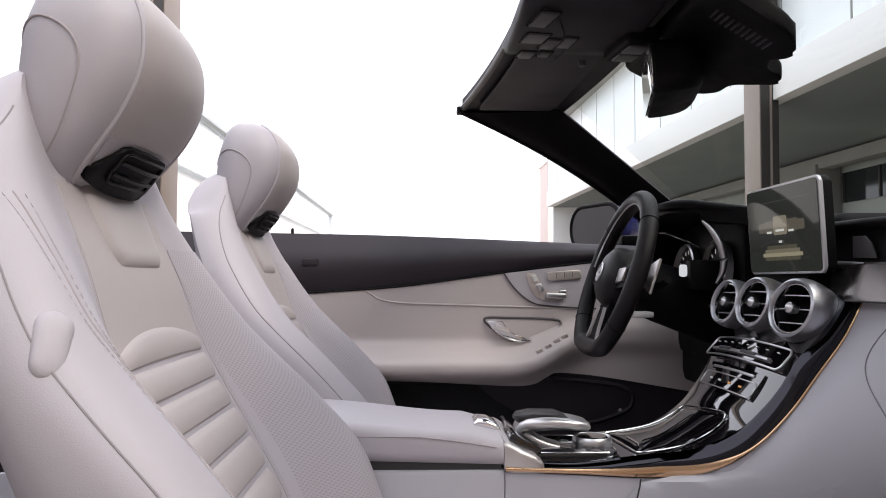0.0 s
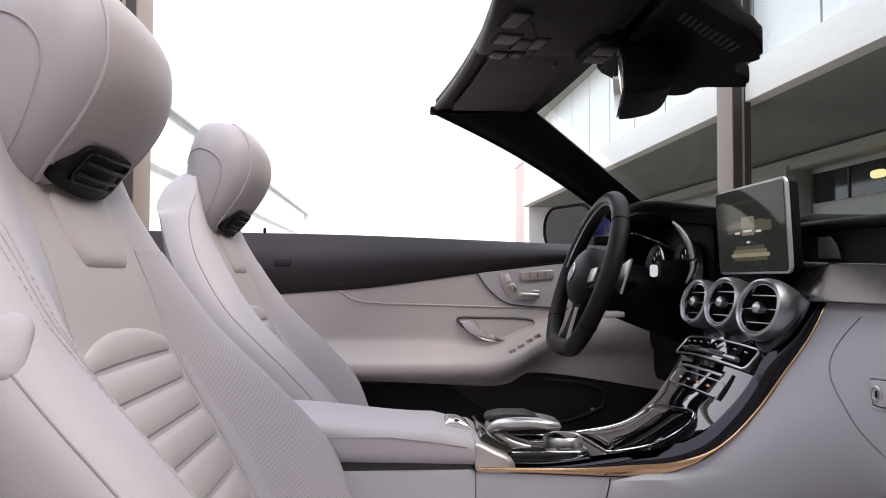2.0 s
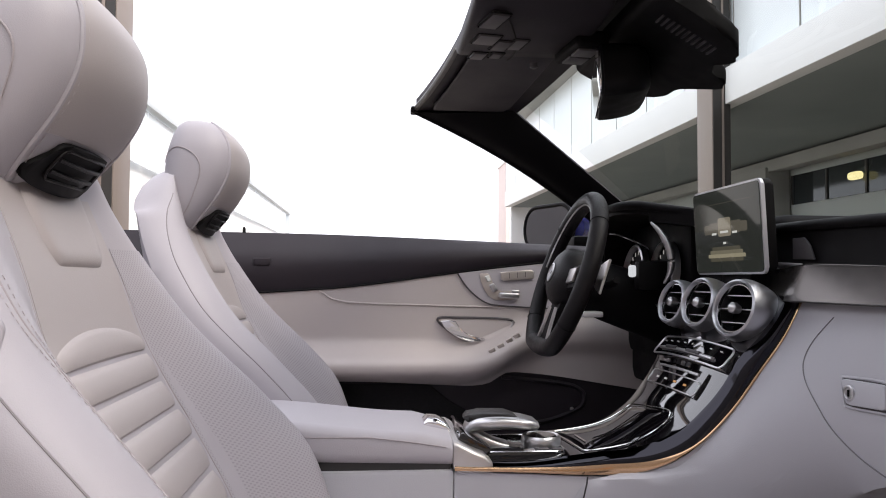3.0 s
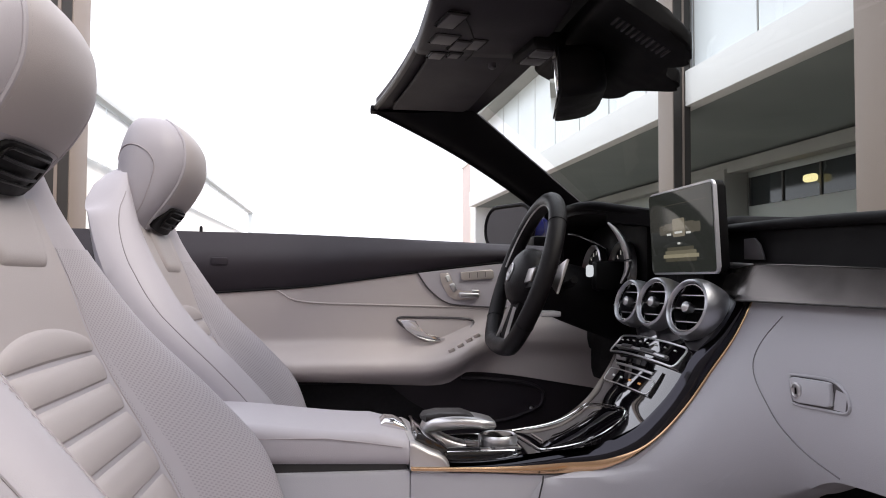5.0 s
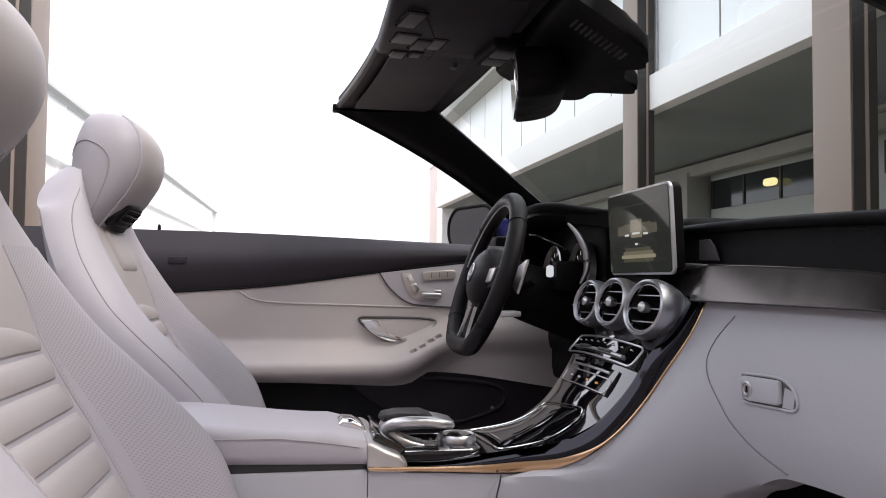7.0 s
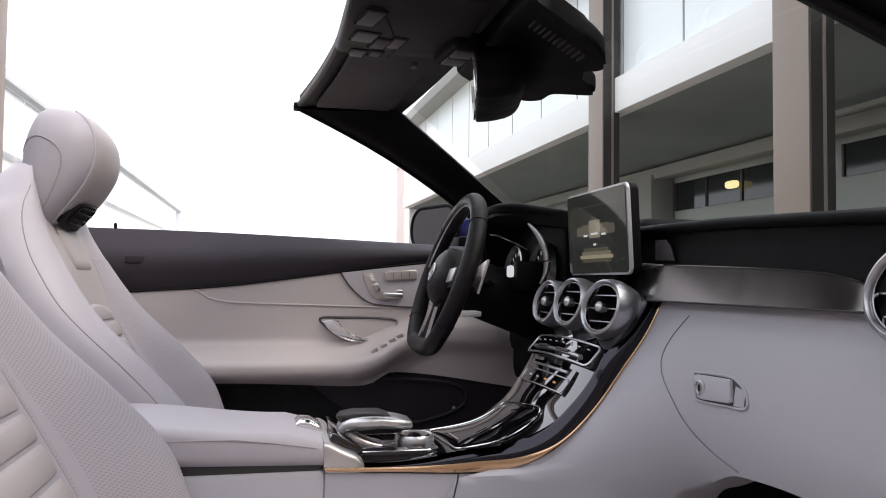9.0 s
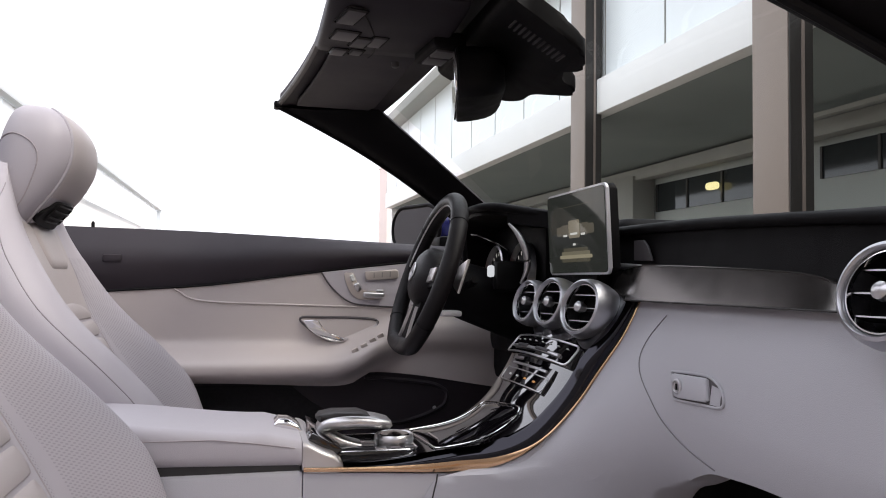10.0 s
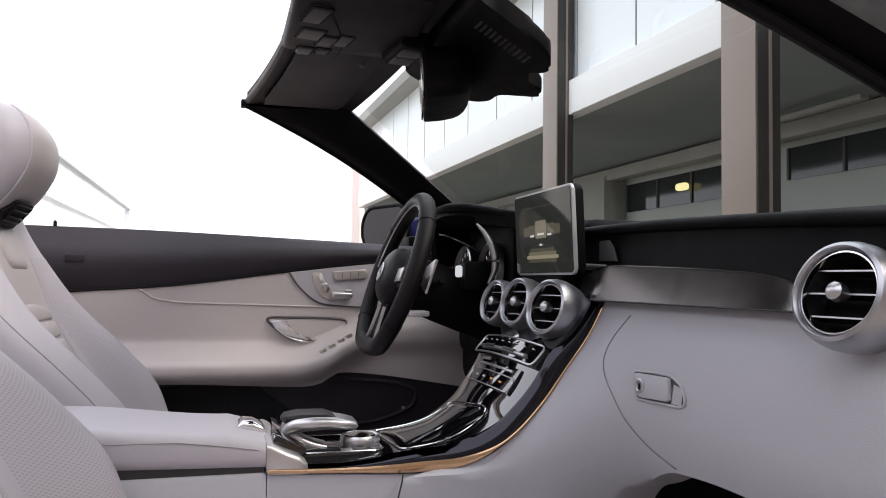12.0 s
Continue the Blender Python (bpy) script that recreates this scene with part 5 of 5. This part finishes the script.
    part("visor_pivot", lathe([(0.007, 0.0), (0.007, -0.008), (0.004, -0.010)], pose(0.765, 0.150, 1.282), 16), SWITCH, f)
    # sensor cover on the glass
    cover = [(p.x, p.y) for p in smooth_path([(0.845, 0.16, 0), (0.90, 0.145, 0), (0.945, 0.10, 0), (0.965, 0.05, 0), (0.968, 0.0, 0), (0.985, -0.045, 0), (1.00, -0.085, 0), (0.996, -0.110, 0), (0.962, -0.122, 0), (0.974, -0.172, 0), (0.970, -0.205, 0), (0.94, -0.235, 0), (0.845, -0.24, 0)], 5)]
    sens = part("sensor_cover", prism(cover, lambda u, v, w: Vector((u, v, screen_z(u, v) - 0.006 - w)), 0.028, 0.008, 3), BLACK_MATT, f, "black camera and sensor cover")
    for k in range(11):
        x = 0.872 + 0.0072 * k
        part("slot", boxm((x, -0.178, screen_z(x, -0.178) - 0.035), (0.0032, 0.030, 0.004)), DARK_GREY, sens)
    # rear-view mirror
    mr = thing("rearview_mirror", "black rear-view mirror hung under the windscreen header", "rear-view mirror", (0.838, 0.0, 1.206))
    mm = Matrix.Rotation(radians(-14), 4, "Z") @ Matrix.Rotation(radians(-4), 4, "Y")
    shell = []
    for w, sc in ((0.0, 0.97), (-0.003, 1.0), (-0.02, 1.0), (-0.036, 0.975), (-0.050, 0.93), (-0.060, 0.86), (-0.068, 0.75), (-0.073, 0.60), (-0.076, 0.40), (-0.077, 0.2)):
        shell.append([mm @ Vector((-w, u * sc, v * sc)) for u, v in rounded(0.22, 0.078, 0.026, 10)])
    part("shell", loft(shell), BLACK_MATT, mr)
    part("mirror_glass", prism(rounded(0.212, 0.070, 0.019), lambda u, v, w: mm @ Vector((-0.001 - w, u, v)), 0.003, 0.001), MIRROR, mr, "mirror glass")
    part("arm", tube([(0.05, 0, 0.02), (0.065, 0, 0.04), (0.07, 0, 0.07)], 0.014, 12), BLACK_MATT, mr)
    part("foot", boxm((0.07, 0, 0.065), (0.08, 0.07, 0.03), 0.012), BLACK_MATT, mr)
    return f


SEAL = mat("black_rubber_seal", (0.02, 0.018, 0.02), 0.4, spec=0.6, var=0.1)
SWITCH = mat("grey_switch_plastic", (0.075, 0.07, 0.074), 0.4, var=0.05)
VISOR = mat("dark_visor_fabric", (0.030, 0.025, 0.030), 0.6, var=0.06, scale=8, bump=0.15, bump_scale=900)
HEADLINER = mat("plum_black_headliner", (0.018, 0.0145, 0.018), 0.55, spec=0.3, var=0.08, scale=10, bump=0.15, bump_scale=900)
# Silver darkened to stand in for dark surroundings reflected in the door mirror.
DARK_MIRROR = mat("mirror_with_dark_reflection", (0.30, 0.30, 0.33), 0.02, metal=1.0, var=0.0)
MIRROR = mat("mirror_silver", (0.9, 0.9, 0.9), 0.02, metal=1.0, var=0.0)


def side_mirror():
    s = thing("side_mirror", "dark blue door mirror with black frame", "door mirror", (0.975, 0.950, 1.042))
    turn = Matrix.Rotation(radians(22), 4, "Z")
    sh = []
    for x, k in ((0.0, 0.98), (0.01, 1.0), (0.05, 0.95), (0.09, 0.75), (0.11, 0.4)):
        sh.append([turn @ Vector((x, u * k, v * k)) for u, v in rounded(0.24, 0.130, 0.062, 10)])
    part("housing", loft(sh), BLUE, s, "dark blue lacquered housing")
    part("frame", tube([turn @ Vector((0.0, u, v)) for u, v in rounded(0.236, 0.126, 0.060, 10)], 0.006, 8, closed=True, up=(1, 0, 0)), BLACK_MATT, s)
    part("mirror_glass", prism(rounded(0.222, 0.114, 0.054, 10), lambda u, v, w: turn @ Vector((-0.002 + w, u, v)), 0.003), DARK_MIRROR, s)
    part("foot", boxm((0.06, -0.12, -0.05), (0.07, 0.12, 0.04), 0.012), BLACK_MATT, s)


def car_shell():
    """The body round the cabin: far flank, bonnet and tail."""
    c = thing("convertible", "dark blue convertible body with its roof down", "car")

    def flank(u, v):
        x = -1.2 + 3.4 * u
        return Vector((x, 0.80 + 0.07 * math.sin(math.pi * v), 0.35 + (curve_table(D_TOP, x) - 0.37) * v))
    part("flank", sheet(flank, 30, 10, lambda u, v: flank(u, v) - Vector((0, 0.02, 0))), BLUE, c)

    def bonnet(u, v):
        return Vector((1.42 + 0.9 * u, -0.75 + 1.5 * v, 0.955 - 0.16 * u ** 2 - 0.05 * (2 * v - 1) ** 4))
    part("bonnet", sheet(bonnet, 12, 16, lambda u, v: bonnet(u, v) - Vector((0, 0, 0.02))), BLUE, c)
    part("rear_deck", boxm((-1.0, 0, 0.80), (0.9, 1.45, 0.34), 0.06), BLUE, c)
    part("scuttle", boxm((1.42, 0, 0.92), (0.10, 1.46, 0.06), 0.02), BLACK_MATT, c)
    part("bulkhead", boxm((1.48, 0, 0.60), (0.06, 1.5, 0.55)), CARPET, c)
    part("sill", boxm((0.2, -0.72, 0.33), (2.0, 0.12, 0.16), 0.03), BLACK_MATT, c)
    part("far_sill", boxm((0.2, 0.72, 0.33), (2.0, 0.10, 0.16), 0.03), BLACK_MATT, c)
    for name, x0, x1, top in (("front_wing", 1.36, 2.30, 0.90), ("rear_quarter", -1.45, -0.62, 0.96)):
        def side(u, v, x0=x0, x1=x1, top=top):
            return Vector((x0 + (x1 - x0) * u, -0.79 - 0.07 * math.sin(math.pi * v), 0.35 + (top - 0.35) * v - 0.10 * u * v * (x0 > 0)))
        part(name, sheet(side, 16, 10, lambda u, v, g=side: g(u, v) + Vector((0, 0.02, 0))), BLUE, c)
    part("nose", boxm((2.32, 0, 0.55), (0.14, 1.56, 0.46), 0.06, 3), BLUE, c)
    part("tail", boxm((-1.46, 0, 0.60), (0.14, 1.56, 0.62), 0.06, 3), BLUE, c)
    for x in (1.86, -0.98):
        for y in (0.70, -0.70):
            at = Matrix.Translation((x, y, 0.33)) @ Matrix.Rotation(radians(90), 4, "X")
            wheel = part("wheel", lathe([(0.30, -0.10), (0.33, -0.08), (0.33, 0.08), (0.30, 0.10)], at, 40), BLACK_MATT, c, "black tyre on a silver rim")
            part("wheel_rim", lathe([(0.05, -0.105), (0.215, -0.100), (0.22, 0.0), (0.215, 0.100), (0.05, 0.105)], at, 32), ALU, wheel)


def floor():
    whole("car_floor", boxm((0.4, 0, 0.27), (2.6, 1.5, 0.06), 0.01), CARPET, "black carpeted car floor", "floor", kind="structure")


ground()
front_building()
for x, y in ((8.73, 16.8), (8.73, 9.34), (-4.1, 12.4)):
    column(x, y)
left_building()
far_tower()
rear_light_wall()
tail_light_blocker()
floor()
front_seat(-0.36, 0.76, (1,))
front_seat(0.36, 1.0, (1,))
driver_door()
console()
dashboard()
for p, r, yaw in (((1.003, 0.105, 0.858), 0.041, 10), ((1.004, 0, 0.86), 0.043, 12), ((1.012, -0.106, 0.855), 0.046, 16), ((1.036, -0.656, 0.887), 0.0465, 8)):
    round_vent(p, r, yaw)
steering_wheel()
display()
windscreen()
side_mirror()
car_shell()
